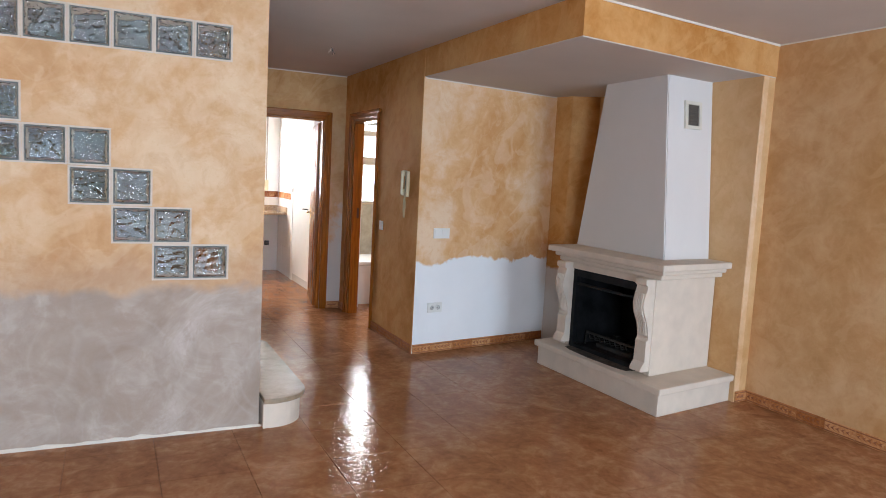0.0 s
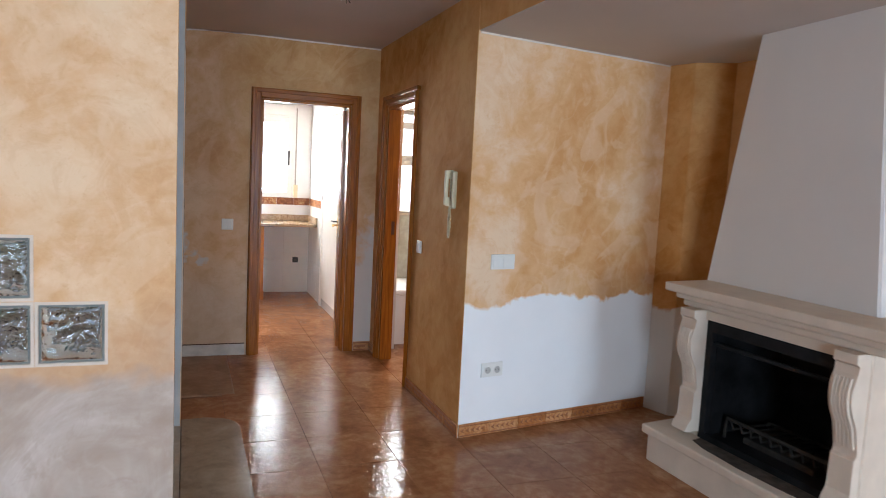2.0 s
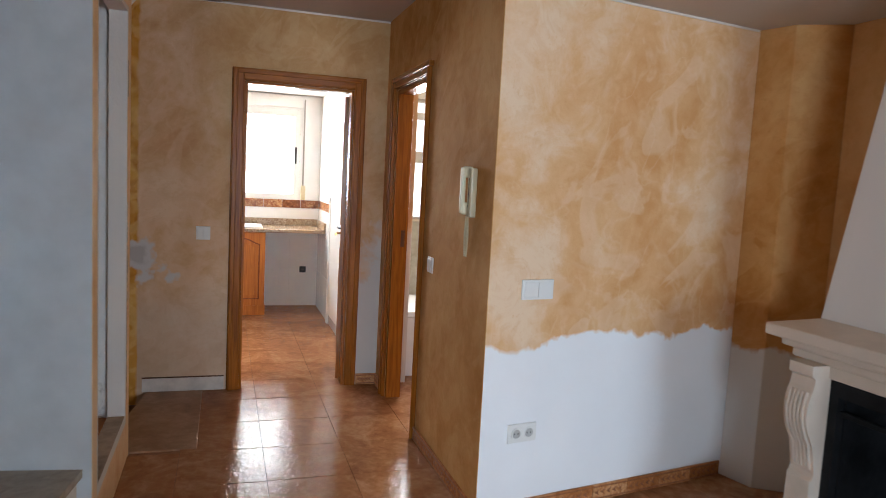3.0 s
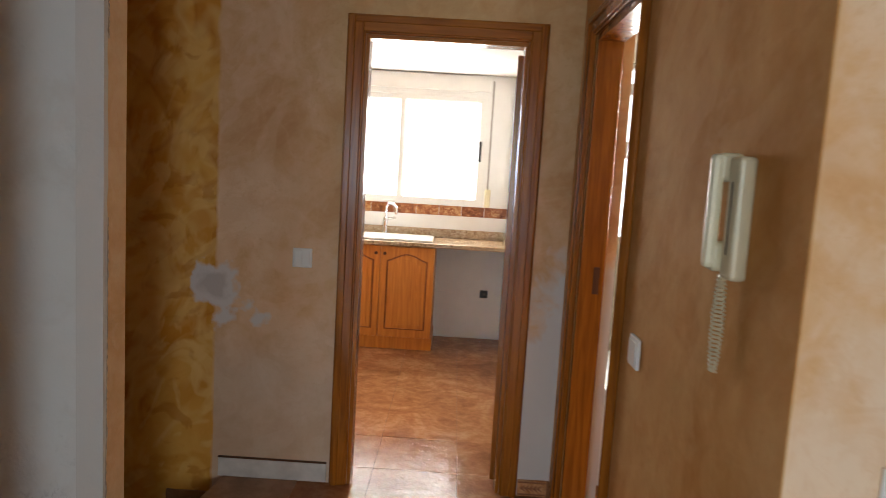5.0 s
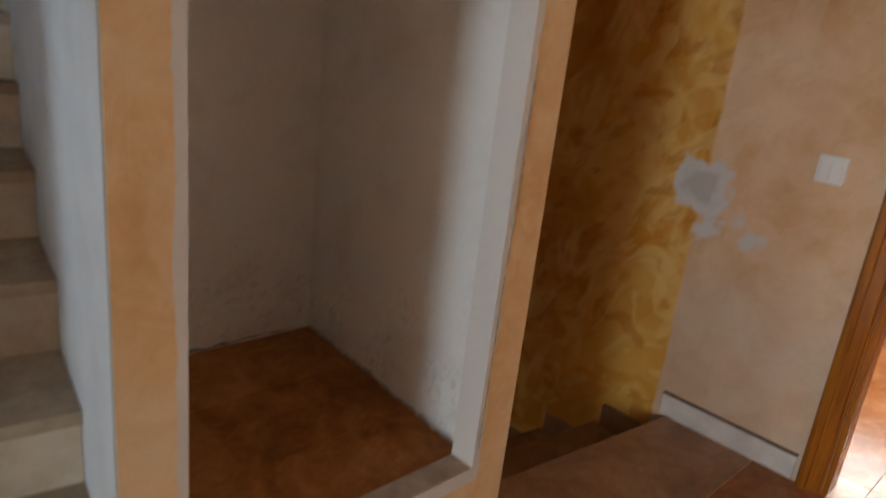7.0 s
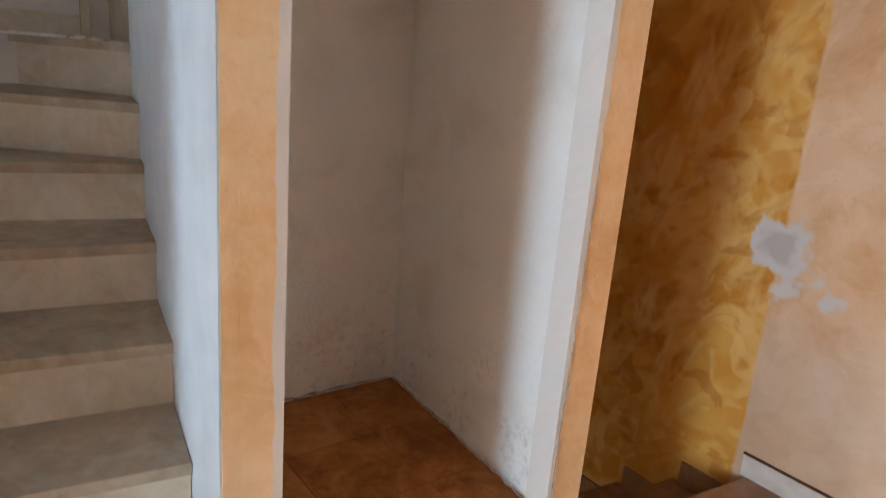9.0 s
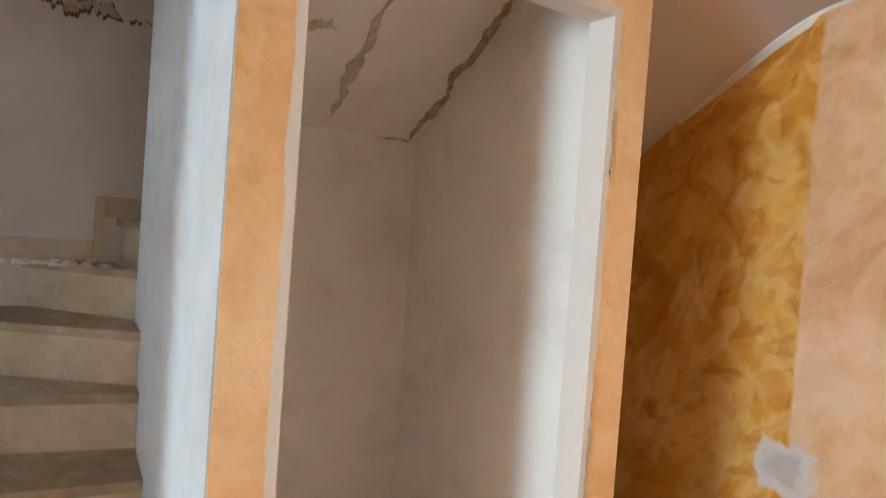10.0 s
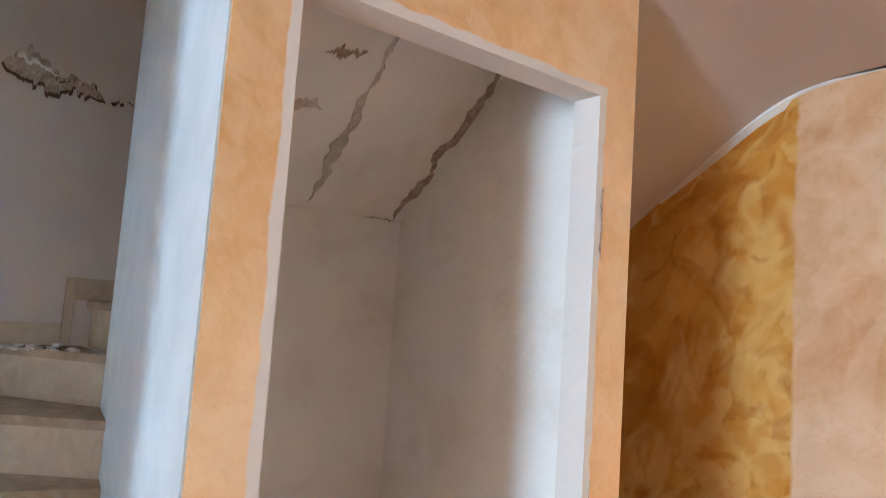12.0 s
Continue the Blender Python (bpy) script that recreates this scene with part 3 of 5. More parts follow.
setting(part("wall_corner", box(XI - 0.003, XI, 5.03, 5.13, 0, H), wash_deep), "brown-orange colour-washed end of the alcove wall", "wall")
setting(part("plaster_return", prism([(XS - 0.002, 5.0632), (-0.698, ret(-0.698)), (-0.698, ret(-0.698) + 0.02), (XS - 0.081, ret(XS - 0.081) + 0.02), (XS - 0.081, 5.0996), (XS - 0.012, 5.0996), (XS - 0.012, 5.0675), (XS - 0.002, 5.0675)], 0, 3.4), blue_lit_plaster), "white plaster return beside the stair", "wall")

# thin pale lines of filler where walls meet ceilings
filler = plain("pale_filler_line", (0.72, 0.66, 0.58), 0.8)
for nm, bm in (("trim", box(XS + 0.01, XI - 0.002, YK - 0.006, YK - 0.001, H - 0.012, H - 0.001)), ("trim", prism([(XI + 0.01, 5.0305), (3.85, 5.277), (3.851, 5.271), (XI + 0.011, 5.0245)], 2.306, 2.315)),
               ("trim", prism([(2.41, 2.9535), (XR - 0.002, 3.2005), (XR - 0.002, 3.1945), (2.41, 2.9475)], H - 0.014, H - 0.001)), ("trim", box(XR - 0.006, XR - 0.001, -3.0, 3.2, H - 0.010, H - 0.001))):
    setting(part(nm, bm, filler), "pale filler line along the ceiling edge", "trim")


def ragged_base(x0, x1, y, seed):
    """Torn edge of plaster along the foot of the wall."""
    rng = random.Random(seed)
    n = 60
    top = [(x1 - (x1 - x0) * i / n, 0.012 + 0.016 * rng.random() ** 2) for i in range(n + 1)]
    return prism([(x0, 0.0), (x1, 0.0)] + top, y - 0.004, y - 0.0005, 1)


setting(part("baseboard", ragged_base(-3.0, XS, YG, 3), filler), "torn pale plaster edge along the floor", "baseboard")

# ---- stairs ----
RISE = 0.179


def clip(poly, px, py, nx, ny):
    """The part of an outline on the side of a line that its normal points to."""
    out = []
    for i, (x, y) in enumerate(poly):
        u, v = poly[i - 1]
        d0, d1 = (u - px) * nx + (v - py) * ny, (x - px) * nx + (y - py) * ny
        if d0 * d1 < 0:
            t = d0 / (d0 - d1)
            out.append((u + t * (x - u), v + t * (y - v)))
        if d1 >= 0:
            out.append((x, y))
    return out


def step(stair, outline, nose_outline, k):
    z = RISE * k
    part("riser", prism(outline, z - RISE, z - 0.03), marble, stair)
    part("tread", prism(nose_outline, z - 0.03, z), marble_step, stair, "dusty polished marble tread")


stair = tagged(thing("staircase", (0.9, 4.4, 0), "beige marble stair winding up behind the glass block wall", "staircase"), kind="structure")
Y0, XW = YG + 0.112, -1.098
# the lowest step, with rounded ends, stands out into the hall


def round_step(x, y0, y1, r):
    pts = [(XS - 0.15, y0 + 0.06), (XS + 0.003, y0)]
    for i in range(9):
        a = -math.pi / 2 + i * math.pi / 16
        pts.append((x - r + r * math.cos(a), y0 + r + r * math.sin(a)))
    for i in range(9):
        a = i * math.pi / 16
        pts.append((x - 0.16 + 0.16 * math.cos(a), y1 - 0.16 + 0.16 * math.sin(a)))
    pts.append((XS + 0.003, y1))
    return pts


part("riser", prism([(XS + 0.003, 3.675)] + round_step(1.125, 3.675, 5.15, 0.20)[2:], 0, RISE - 0.03), stone, stair, "curved front of the lowest marble step")
part("tread", prism([(XS + 0.003, 3.655)] + round_step(1.155, 3.655, 5.165, 0.22)[2:], RISE - 0.03, RISE, 2, 0.006), marble_step, stair, "rounded lowest marble tread")
part("riser", prism([(XW, Y0), (XS + 0.002, Y0), (XS + 0.002, ret(XS) - 0.002), (XW, ret(XW) - 0.002)], 0, RISE), marble, stair)
flight = [(XW, Y0), (XS, Y0), (XS, ret(XS) - 0.002), (-0.695, ret(-0.695) - 0.002), (XW, ret(-0.695) - 0.002)]
# three straight steps, square to the skewed wall, and four winders round its end
for k, x, turn in ((2, 0.835, 8.6), (3, 0.545, 8.6), (4, 0.265, 8.6), (5, -0.045, 9), (6, -0.32, 14), (7, -0.405, 38), (8, -0.66, 54)):
    a = radians(turn)
    nx, ny = -math.cos(a), math.sin(a)
    step(stair, clip(flight, x + nx * 0.02, ret(x) + ny * 0.02, nx, ny), clip(flight, x, ret(x), nx, ny), k)
for k, y in ((9, 5.30), (10, 5.57), (11, 5.84)):
    step(stair, [(XW, y + 0.02), (-0.324, y + 0.02), (-0.324, 6.9), (XW, 6.9)], [(XW, y), (-0.324, y), (-0.324, 6.9), (XW, 6.9)], k)
for y0, y1, k in ((4.65, 5.216, 8), (5.252, 5.52, 9)):
    part("skirting", box(XW, XW + 0.012, y0, y1, RISE * k, RISE * k + 0.085, 0.002), marble, stair, "beige marble stair skirting")
part("skirting", box(XW, XW + 0.014, 5.217, 5.251, RISE * 8, RISE * 9 + 0.085, 0.002), marble, stair, "beige marble stair skirting")

# stairwell above, closed
setting(part("ceiling", box(-1.2, XS, YG + 0.11, 7.12, 4.6, 4.7), ceiling_paint), "white stairwell ceiling", "ceiling")
wall("wall_stairwell_front", "x", YG, YG + 0.11, -1.2, 0.853, H + 0.0, 4.6, wash_peach, "peach colour-washed stairwell wall")
wall("wall_stairwell_side", "y", XS, XS + 0.1, YG, 7.2, H + 0.2, 4.6, wash_peach, "peach colour-washed stairwell wall")
wall("wall_stairwell_back", "x", YK, YK + 0.1, -1.2, XS + 0.1, H, 4.6, wash_peach, "peach colour-washed stairwell wall")

# cellar stair going down under the soffit
cellar = tagged(thing("cellar_staircase", (0.8, 6.6, 0), "brown marble stair going down beside the ochre wall", "staircase"), kind="structure")


def slanted(x0, x1, z0, z1, y0=6.10):
    """A slab of the cellar stair; its edges run askew to the hall."""
    y1 = YK - 0.002
    return prism([(x0 - 0.15 * (y1 - y0), y0), (x1 - 0.15 * (y1 - y0), y0), (x1, y1), (x0, y1)], z0, z1)


part("tread", prism([(0.72, 6.10), (1.2, 6.10), (1.2, YK - 0.002), (0.852, YK - 0.002)], -0.03, 0.004, 2, 0.003), brown_marble, cellar, "marble threshold at the top of the stair")
for k in range(1, 7):
    x1 = 0.852 - 0.27 * (k - 1)
    part("riser", slanted(x1 - 0.02, x1, -RISE * k, -RISE * (k - 1) - 0.03), brown_marble, cellar)
    part("tread", slanted(x1 - 0.30, x1, -RISE * k - 0.03, -RISE * k), brown_marble, cellar)
    part("skirting", box(x1 - 0.27, x1, YK - 0.014, YK - 0.002, -RISE * k, -RISE * k + 0.10), brown_marble, cellar)
wall("wall_cellar_end", "y", -1.2, -1.1, 6.1, YK, -2.0, 0.0, white_paint, "dim plaster cellar wall")
wall("wall_cellar_side", "x", 6.03, 6.096, XS - 0.08, XS, -2.0, 0, white_paint, "dim plaster cellar wall")
setting(part("floor_cellar", box(-1.2, XS, 6.0, 7.2, -2.1, -2.0), marble), "cellar floor", "floor")


def soffit_profile():
    pts = [(-1.1, 1.17), (0.095, 2.06), (0.325, 2.227), (0.51, 2.36), (0.645, 2.45), (0.75, 2.50), (0.85, 2.527), (1.0, 2.540), (1.25, 2.5445), (1.5, 2.5455)]
    for turn in range(2):
        cut = [pts[0]]
        for (x0, z0), (x1, z1) in zip(pts, pts[1:]):
            cut += [(0.75 * x0 + 0.25 * x1, 0.75 * z0 + 0.25 * z1), (0.25 * x0 + 0.75 * x1, 0.25 * z0 + 0.75 * z1)]
        pts = cut + [pts[-1]]
    return pts


def split_profile(lo, hi):
    return [p for p in soffit_profile() if lo <= p[0] <= hi]


side = soffit_profile()
PX = next(z0 + (z1 - z0) * (XS - x0) / (x1 - x0) for (x0, z0), (x1, z1) in zip(side, side[1:]) if x0 <= XS < x1)
under = prism(split_profile(-2, 0.86) + [(XS, PX), (XS, 2.62), (0.3, 2.75), (-1.1, 1.6)], 6.0965, YK - 0.001, 1)
for v in under.verts:
    if v.co.y < 6.2:
        v.co.y += 0.094 * max(0, XS - 0.081 - v.co.x)
setting(part("soffit_stair", under, ceiling_paint), "white curved underside of the upper stair flight", "ceiling")
cove = [(XS, PX)] + split_profile(0.875, 1.5) + [(1.5, 2.56), (XS, 2.56)]
setting(part("ceiling_cove", prism(cove, 5.062, YK - 0.001, 1), ceiling_paint), "white hall ceiling sagging towards the stair", "ceiling")
fade = prism(cove, YG + 0.142, 5.0618, 1)
for v in fade.verts:
    if v.co.y < YG + 0.2 and v.co.z < H:
        v.co.z = H - 0.001
setting(part("ceiling_cove", fade, ceiling_paint), "white hall ceiling sagging towards the stair", "ceiling")

prof = [p for p in soffit_profile() if 0.2 < p[0] < 1.3]
setting(part("trim", prism(prof + [(x + 0.012, z - 0.034 * min(1, max(0.1, (x - 0.2) / 0.3)) * (1 if x < 0.75 else 0.3)) for x, z in reversed(prof)], YK - 0.0025, YK - 0.001, 1), filler), "beige unpainted band under the stair soffit", "trim")
setting(part("trim", prism([p for p in prof if p[0] > 0.42] + [(x + 0.003, z - 0.007) for x, z in reversed(prof) if x > 0.42], YK - 0.006, YK - 0.0027, 1), white_paint), "thin white line along the stair soffit", "trim")

# ---- broken plaster ----


def crack(name, origin, along, across, length, width, seed, mat, label, out, lobes=3):
    """A ragged strip where plaster has come away: crumbled, with two uneven edges of their own."""
    rng = random.Random(seed)
    o, a, c, n = Vector(origin), Vector(along).normalized(), Vector(across).normalized(), Vector(out).normalized()
    bm = bmesh.new()
    rows = []
    steps = 80
    jitter = [rng.uniform(-0.2, 0.2) for k in range(2 * 28)]
    wave = [[(rng.uniform(0.5, 1.0) / (k + 1) ** 0.7, lobes * (k + 1) * rng.uniform(0.7, 1.4), rng.uniform(0, 6.3)) for k in range(7)] for side in range(3)]

    def edge(side, s):
        v = sum(amp * math.sin(f * 3.1 * s + ph) for amp, f, ph in wave[side])
        return max(0.08, 0.5 + 0.34 * v + jitter[side * 28 + int(27 * s)]) * min(1, 5 * s, 5 * (1 - s)) ** 0.6
    for i in range(steps + 1):
        s = i / steps
        mid = o + a * (length * s) + c * (0.14 * width * sum(amp * math.sin(f * 2 * s + ph) for amp, f, ph in wave[2]))
        up, dn = width * 0.5 * edge(0, s), width * 0.5 * edge(1, s)
        h1, h2 = 0.001 + rng.uniform(0, 0.004), 0.001 + rng.uniform(0, 0.004)
        rows.append([bm.verts.new(mid + c * f + n * h) for f, h in ((-dn, 0.0008), (-dn * 0.8, h1), (-dn * 0.2, 0.0014), (up * 0.4, h2), (up, 0.0008))])
    for r, q in zip(rows, rows[1:]):
        for j in range(4):
            bm.faces.new((r[j], r[j + 1], q[j + 1], q[j]))
    return setting(part(name, bm, mat), label, "cracked plaster")


rubble = tile_material("exposed_brown_render", ((0.22, 0.15, 0.10), (0.42, 0.33, 0.26), (0.60, 0.53, 0.47)), 0.9, 14)
SL = Vector((0.88, 0, 0.607)).normalized()
NS = Vector((0.607, 0, -0.88)).normalized()


def slope(x, off=0.002):
    """Height of the cupboard's sloping ceiling."""
    return 1.969 + 0.69 * (x + 0.16) - off


smudged = tile_material("smudged_grey_filler", ((0.38, 0.32, 0.27), (0.56, 0.50, 0.45), (0.72, 0.68, 0.64)), 0.9, 8)
crack("cracked_plaster", (-0.145, 6.085, slope(-0.145)), SL + Vector((0, -0.07, 0)), (0, 1, 0), 0.74, 0.07, 3, rubble, "brown crumbling crack along the cupboard ceiling edge", NS)
crack("cracked_plaster", (-0.13, 5.725, slope(-0.13)), SL + Vector((0, -0.08, 0)), (0, 1, 0), 0.74, 0.05, 5, smudged, "brown crumbling crack across the cupboard ceiling", NS)
crack("cracked_plaster", (0.33, 5.51, slope(0.33)), (0.3, 1, 0.2), SL, 0.11, 0.05, 9, rubble, "brown spot of fallen plaster on the cupboard ceiling", NS)
crack("cracked_plaster", (0.18, 5.43, slope(0.18)), (0, 1, 0), SL, 0.16, 0.05, 45, smudged, "smudged damp spot on the cupboard ceiling", NS, 1.5)
crack("cracked_plaster", (-0.151, 5.96, 1.972), (0, 1, 0), (0, 0, 1), 0.14, 0.012, 12, rubble, "thin crack at the top of the cupboard back wall", (1, 0, 0))
crack("cracked_plaster", (-0.144, 6.112, 1.95), (0, 0, -1), (1, 0, 0), 0.55, 0.014, 14, rubble, "thin crack down the cupboard corner", (1, -1, 0))
crack("cracked_plaster", (-1.097, 4.92, 2.48), (0, 1, -0.2), (0, 0, 1), 0.36, 0.15, 8, rubble, "broken plaster patch on the stairwell wall", (1, 0, 0), 1.6)
chip = plain("dark_chipped_hole", (0.10, 0.065, 0.045), 0.9, vary=0.4, scale=30)
crack("cracked_plaster", (-1.0985, 4.915, 2.472), (0, 1, -0.2), (0, 0, 1), 0.375, 0.165, 8, chip, "dark undercut edge of the broken plaster patch", (1, 0, 0), 1.6)
crack("cracked_plaster", (-1.094, 4.96, 2.515), (0, 1, -0.3), (0, 0, 1), 0.15, 0.045, 61, white_paint, "loose flake of plaster on the stairwell wall", (1, 0, 0), 1.6)
crack("cracked_plaster", (-1.097, 5.30, 2.41), (0, 1, 0.1), (0, 0, 1), 0.05, 0.03, 31, chip, "small dark chip in the stairwell plaster", (1, 0, 0))
crack("cracked_plaster", (-1.097, 5.36, 2.43), (0, 1, -0.5), (0, 0, 1), 0.05, 0.012, 33, chip, "small dark chip in the stairwell plaster", (1, 0, 0))
crack("cracked_plaster", (-1.097, 4.74, 2.44), (0, 1, 0), (0, 0, 1), 0.17, 0.014, 35, chip, "dark crack in the stairwell plaster", (1, 0, 0))
crack("cracked_plaster", (-0.14, 6.107, 0.228), (0.91, -0.09, 0), (0, 0, 1), 0.91, 0.022, 41, rubble, "dirty crumbled edge along the cupboard floor", (0, -1, 0), 6)
crack("cracked_plaster", (-0.165, 5.25, 0.226), (0.02, 0.91, 0), (0, 0, 1), 0.84, 0.016, 43, rubble, "dirty crumbled edge along the cupboard floor", (1, 0, 0), 6)
crack("cracked_plaster", (XS + 0.0005, 5.985, 1.80), (0, 0, 1), (0, 1, 0), 0.17, 0.012, 21, rubble, "dark split in the plaster beside the cupboard opening", (1, 0, 0))
crack("cracked_plaster", (XS + 0.0005, 5.975, 0.30), (0, 0.01, 1), (0, 1, 0), 1.0, 0.006, 23, rubble, "hairline split beside the cupboard opening", (1, 0, 0))

# ---- glass blocks ----
gw = bpy.data.objects["wall_glass_blocks"]
joint = plain("light_grey_mortar", (0.62, 0.54, 0.46), 0.8, vary=0.06, scale=30)
rim_glass = plain("grey_green_glass_rim", (0.18, 0.19, 0.18), 0.12, vary=0.2)


def glass_block_mesh():
    """Pressed glass: a wavy face a little behind a darker rim."""
    bm = bmesh.new()
    n = 22
    for y, s in ((-0.004, 1), (0.114, -1)):
        grid = []
        for j in range(n + 1):
            row = []
            for i in range(n + 1):
                u, v = i / n, j / n
                edge = min(u, v, 1 - u, 1 - v)
                d = 0.010 if edge < 0.02 else (0.006 if edge < 0.07 else -0.001)
                wob = (0.0045 * math.sin(9 * u + 5 * math.sin(5 * v)) * math.sin(11 * v + 3 * u) + 0.0025 * math.sin(23 * u + 9 * v) * math.sin(27 * v - 6 * u + 2 * math.sin(9 * u))) if edge > 0.07 else 0
                row.append(bm.verts.new((-0.089 + 0.178 * u, y + s * (d + wob), -0.089 + 0.178 * v)))
            grid.append(row)
        for j in range(n):
            for i in range(n):
                f = bm.faces.new((grid[j][i], grid[j][i + 1], grid[j + 1][i + 1], grid[j + 1][i]))
                f.material_index = 1 if i in (0, n - 1) or j in (0, n - 1) else (0 if s > 0 else 2)
                f.smooth = True
    me = mesh_of("glass_block", bm, [wavy_glass, rim_glass, back_glass])
    return me


block_mesh = glass_block_mesh()
rim = bmesh.new()
for a0, a1, b0, b1 in ((-0.098, 0.098, 0.089, 0.098), (-0.098, 0.098, -0.098, -0.089), (-0.098, -0.089, -0.089, 0.089), (0.089, 0.098, -0.089, 0.089)):
    add_box(rim, a0, a1, -0.003, 0.113, b0, b1)
rim_mesh = mesh_of("mortar_rim", rim, joint)
for c, r in BLOCKS:
    x0, x1, z0, z1 = block_rect(c, r)
    for nm, me in (("glass_block", block_mesh), ("mortar_rim", rim_mesh)):
        ob = new(nm, me)
        ob.parent = gw
        ob.location = ((x0 + x1) / 2, YG, (z0 + z1) / 2)

# ---- fireplace ----
fire = thing("fireplace", (3.8, 3.95, 0), "cream stone corner fireplace with a tapered white chimney breast", "fireplace")
K = 0.075   # the sides run slightly askew to the front


def fp(x0, x1, y0, y1, z0, z1, bevel=0.006, back=None):
    """A stone block with its front at x0; its ends run back askew to the wall."""
    b = K * (x1 - x0)
    return prism([(x0, y0), (x1, y0 + b), (x1, (y1 + b) if back is None else back), (x0, y1)], z0, z1, 2, bevel)


part("hearth_plinth", fp(3.325, 4.233, 3.085, 4.555, 0, 0.152), stone, fire)
part("hearth_slab", fp(3.295, 4.234, 3.05, 4.585, 0.152, 0.200, 0.010), stone, fire, "worn cream hearth slab")
part("side_panel", fp(3.475, 4.232, 3.325, 3.39, 0.20, 0.885), stone, fire)
part("side_panel", fp(3.475, 4.232, 4.37, 4.44, 0.20, 0.885), stone, fire)
part("lintel", fp(3.47, 3.57, 3.33, 4.43, 0.835, 0.885), stone, fire)
part("mantel_moulding", fp(3.445, 4.231, 3.255, 4.475, 0.885, 0.922, 0.012), stone, fire)
part("mantel_moulding", fp(3.415, 4.230, 3.215, 4.51, 0.922, 0.957, 0.012), stone, fire)
part("mantel_shelf", fp(3.360, 4.229, 3.165, 4.55, 0.957, 1.003, 0.008), stone, fire, "projecting cream stone mantel shelf")


def corbel(y0, y1):
    """A console with a swelling fluted upper half, a narrow block and a foot."""
    prof = [(3.515, 0.885), (3.375, 0.885), (3.375, 0.845), (3.400, 0.835), (3.390, 0.80)]
    for i in range(13):
        t = i / 12
        prof.append((3.390 - 0.035 * math.sin(math.pi * min(1, t * 1.5)) + 0.055 * t ** 1.6, 0.80 - 0.33 * t))
    prof += [(3.440, 0.455), (3.423, 0.445), (3.423, 0.30), (3.410, 0.29)]
    for i in range(7):
        t = i / 6
        prof.append((3.410 - 0.03 * math.sin(t * math.pi / 2), 0.29 - 0.055 * t))
    prof += [(3.495, 0.235), (3.495, 0.200), (3.515, 0.200)]
    ob = part("corbel", prism(prof, y0, y1, 1, 0.003), stone, fire, "carved stone console with a fluted swelling")
    for j in range(5):
        y = y0 + (y1 - y0) * (0.18 + 0.16 * j)
        pts = [(3.388 - 0.035 * math.sin(math.pi * min(1, t * 1.5)) + 0.055 * t ** 1.6, y, 0.80 - 0.33 * t) for t in [0.05 + 0.9 * i / 12 for i in range(13)]]
        part("flute", add_pipe(bmesh.new(), pts, 0.0075, 8), stone, ob)
    return ob


corbel(3.335, 3.45)
corbel(4.305, 4.42)

# firebox: black iron frame, sooty lining, grate
part("firebox_lining", wall_bm("y", 3.53, 4.10, 3.44, 4.315, 0.2015, 0.834, [(3.50, 4.26, 0.225, 0.80)]), soot, fire)
part("firebox_back", box(4.08, 4.11, 3.46, 4.30, 0.2015, 0.83), soot, fire)
frame_bm = wall_bm("y", 3.485, 3.528, 3.445, 4.31, 0.2015, 0.834, [(3.495, 4.265, 0.235, 0.775)])
part("firebox_frame", frame_bm, soot, fire, "matt black iron frame")
part("damper_bar", box(3.50, 3.52, 3.495, 4.265, 0.705, 0.725, 0.003), soot, fire)
sooty_stone = plain("soot_stained_stone", (0.075, 0.062, 0.052), 0.8, vary=0.5, scale=18, relief=0.2)
part("sooty_slab", prism([(3.375, 3.60), (3.40, 3.50), (3.53, 3.465), (3.53, 4.295), (3.41, 4.27), (3.38, 4.17), (3.36, 3.9)], 0.2002, 0.2025), sooty_stone, fire, "soot-blackened front of the hearth")
iron = plain("grey_ash_iron", (0.035, 0.031, 0.028), 0.6, vary=0.4, scale=15)
gr = bmesh.new()
for y in [3.58 + 0.065 * i for i in range(10)]:
    add_pipe(gr, [(3.59, y, 0.33), (3.61, y, 0.28), (3.93, y, 0.275)], 0.007, 6)
add_pipe(gr, [(3.59, 3.55, 0.21), (3.59, 3.56, 0.33), (3.59, 4.19, 0.33), (3.59, 4.21, 0.21)], 0.010, 8)
add_pipe(gr, [(3.93, 3.55, 0.21), (3.93, 3.55, 0.275), (3.93, 4.19, 0.275), (3.93, 4.19, 0.21)], 0.009, 8)
part("grate", gr, iron, fire, "rusty iron fire grate with ash")
part("ash_box", fp(3.63, 3.86, 3.66, 4.11, 0.205, 0.255, 0.01), iron, fire)


def hood():
    bm = bmesh.new()
    lo = [(3.630, 3.475), (4.125, 3.53), (4.125, 4.62), (3.660, 4.55)]
    hi = [(3.633, 3.588), (4.125, 3.643), (4.125, 4.36), (3.653, 4.30)]
    a = [bm.verts.new((x, y, 1.003)) for x, y in lo]
    b = [bm.verts.new((x, y, 2.3155)) for x, y in hi]
    bm.faces.new(a[::-1])
    bm.faces.new(b)
    for i in range(4):
        bm.faces.new((a[i], a[(i + 1) % 4], b[(i + 1) % 4], b[i]))
    bmesh.ops.bevel(bm, geom=[e for e in bm.edges if abs(e.verts[0].co.z - e.verts[1].co.z) > 1], offset=0.008, segments=2, affect="EDGES")
    return bm


# the whole hearth stands askew between the walls
for ob in fire.children_recursive:
    for v in ob.data.vertices:
        dx, dy = v.co.x - 3.295, v.co.y - 3.05
        v.co.x, v.co.y = 3.301 + 0.8785 * dx - 0.0169 * dy, 3.071 + 0.9466 * dy + 0.0665 * dx
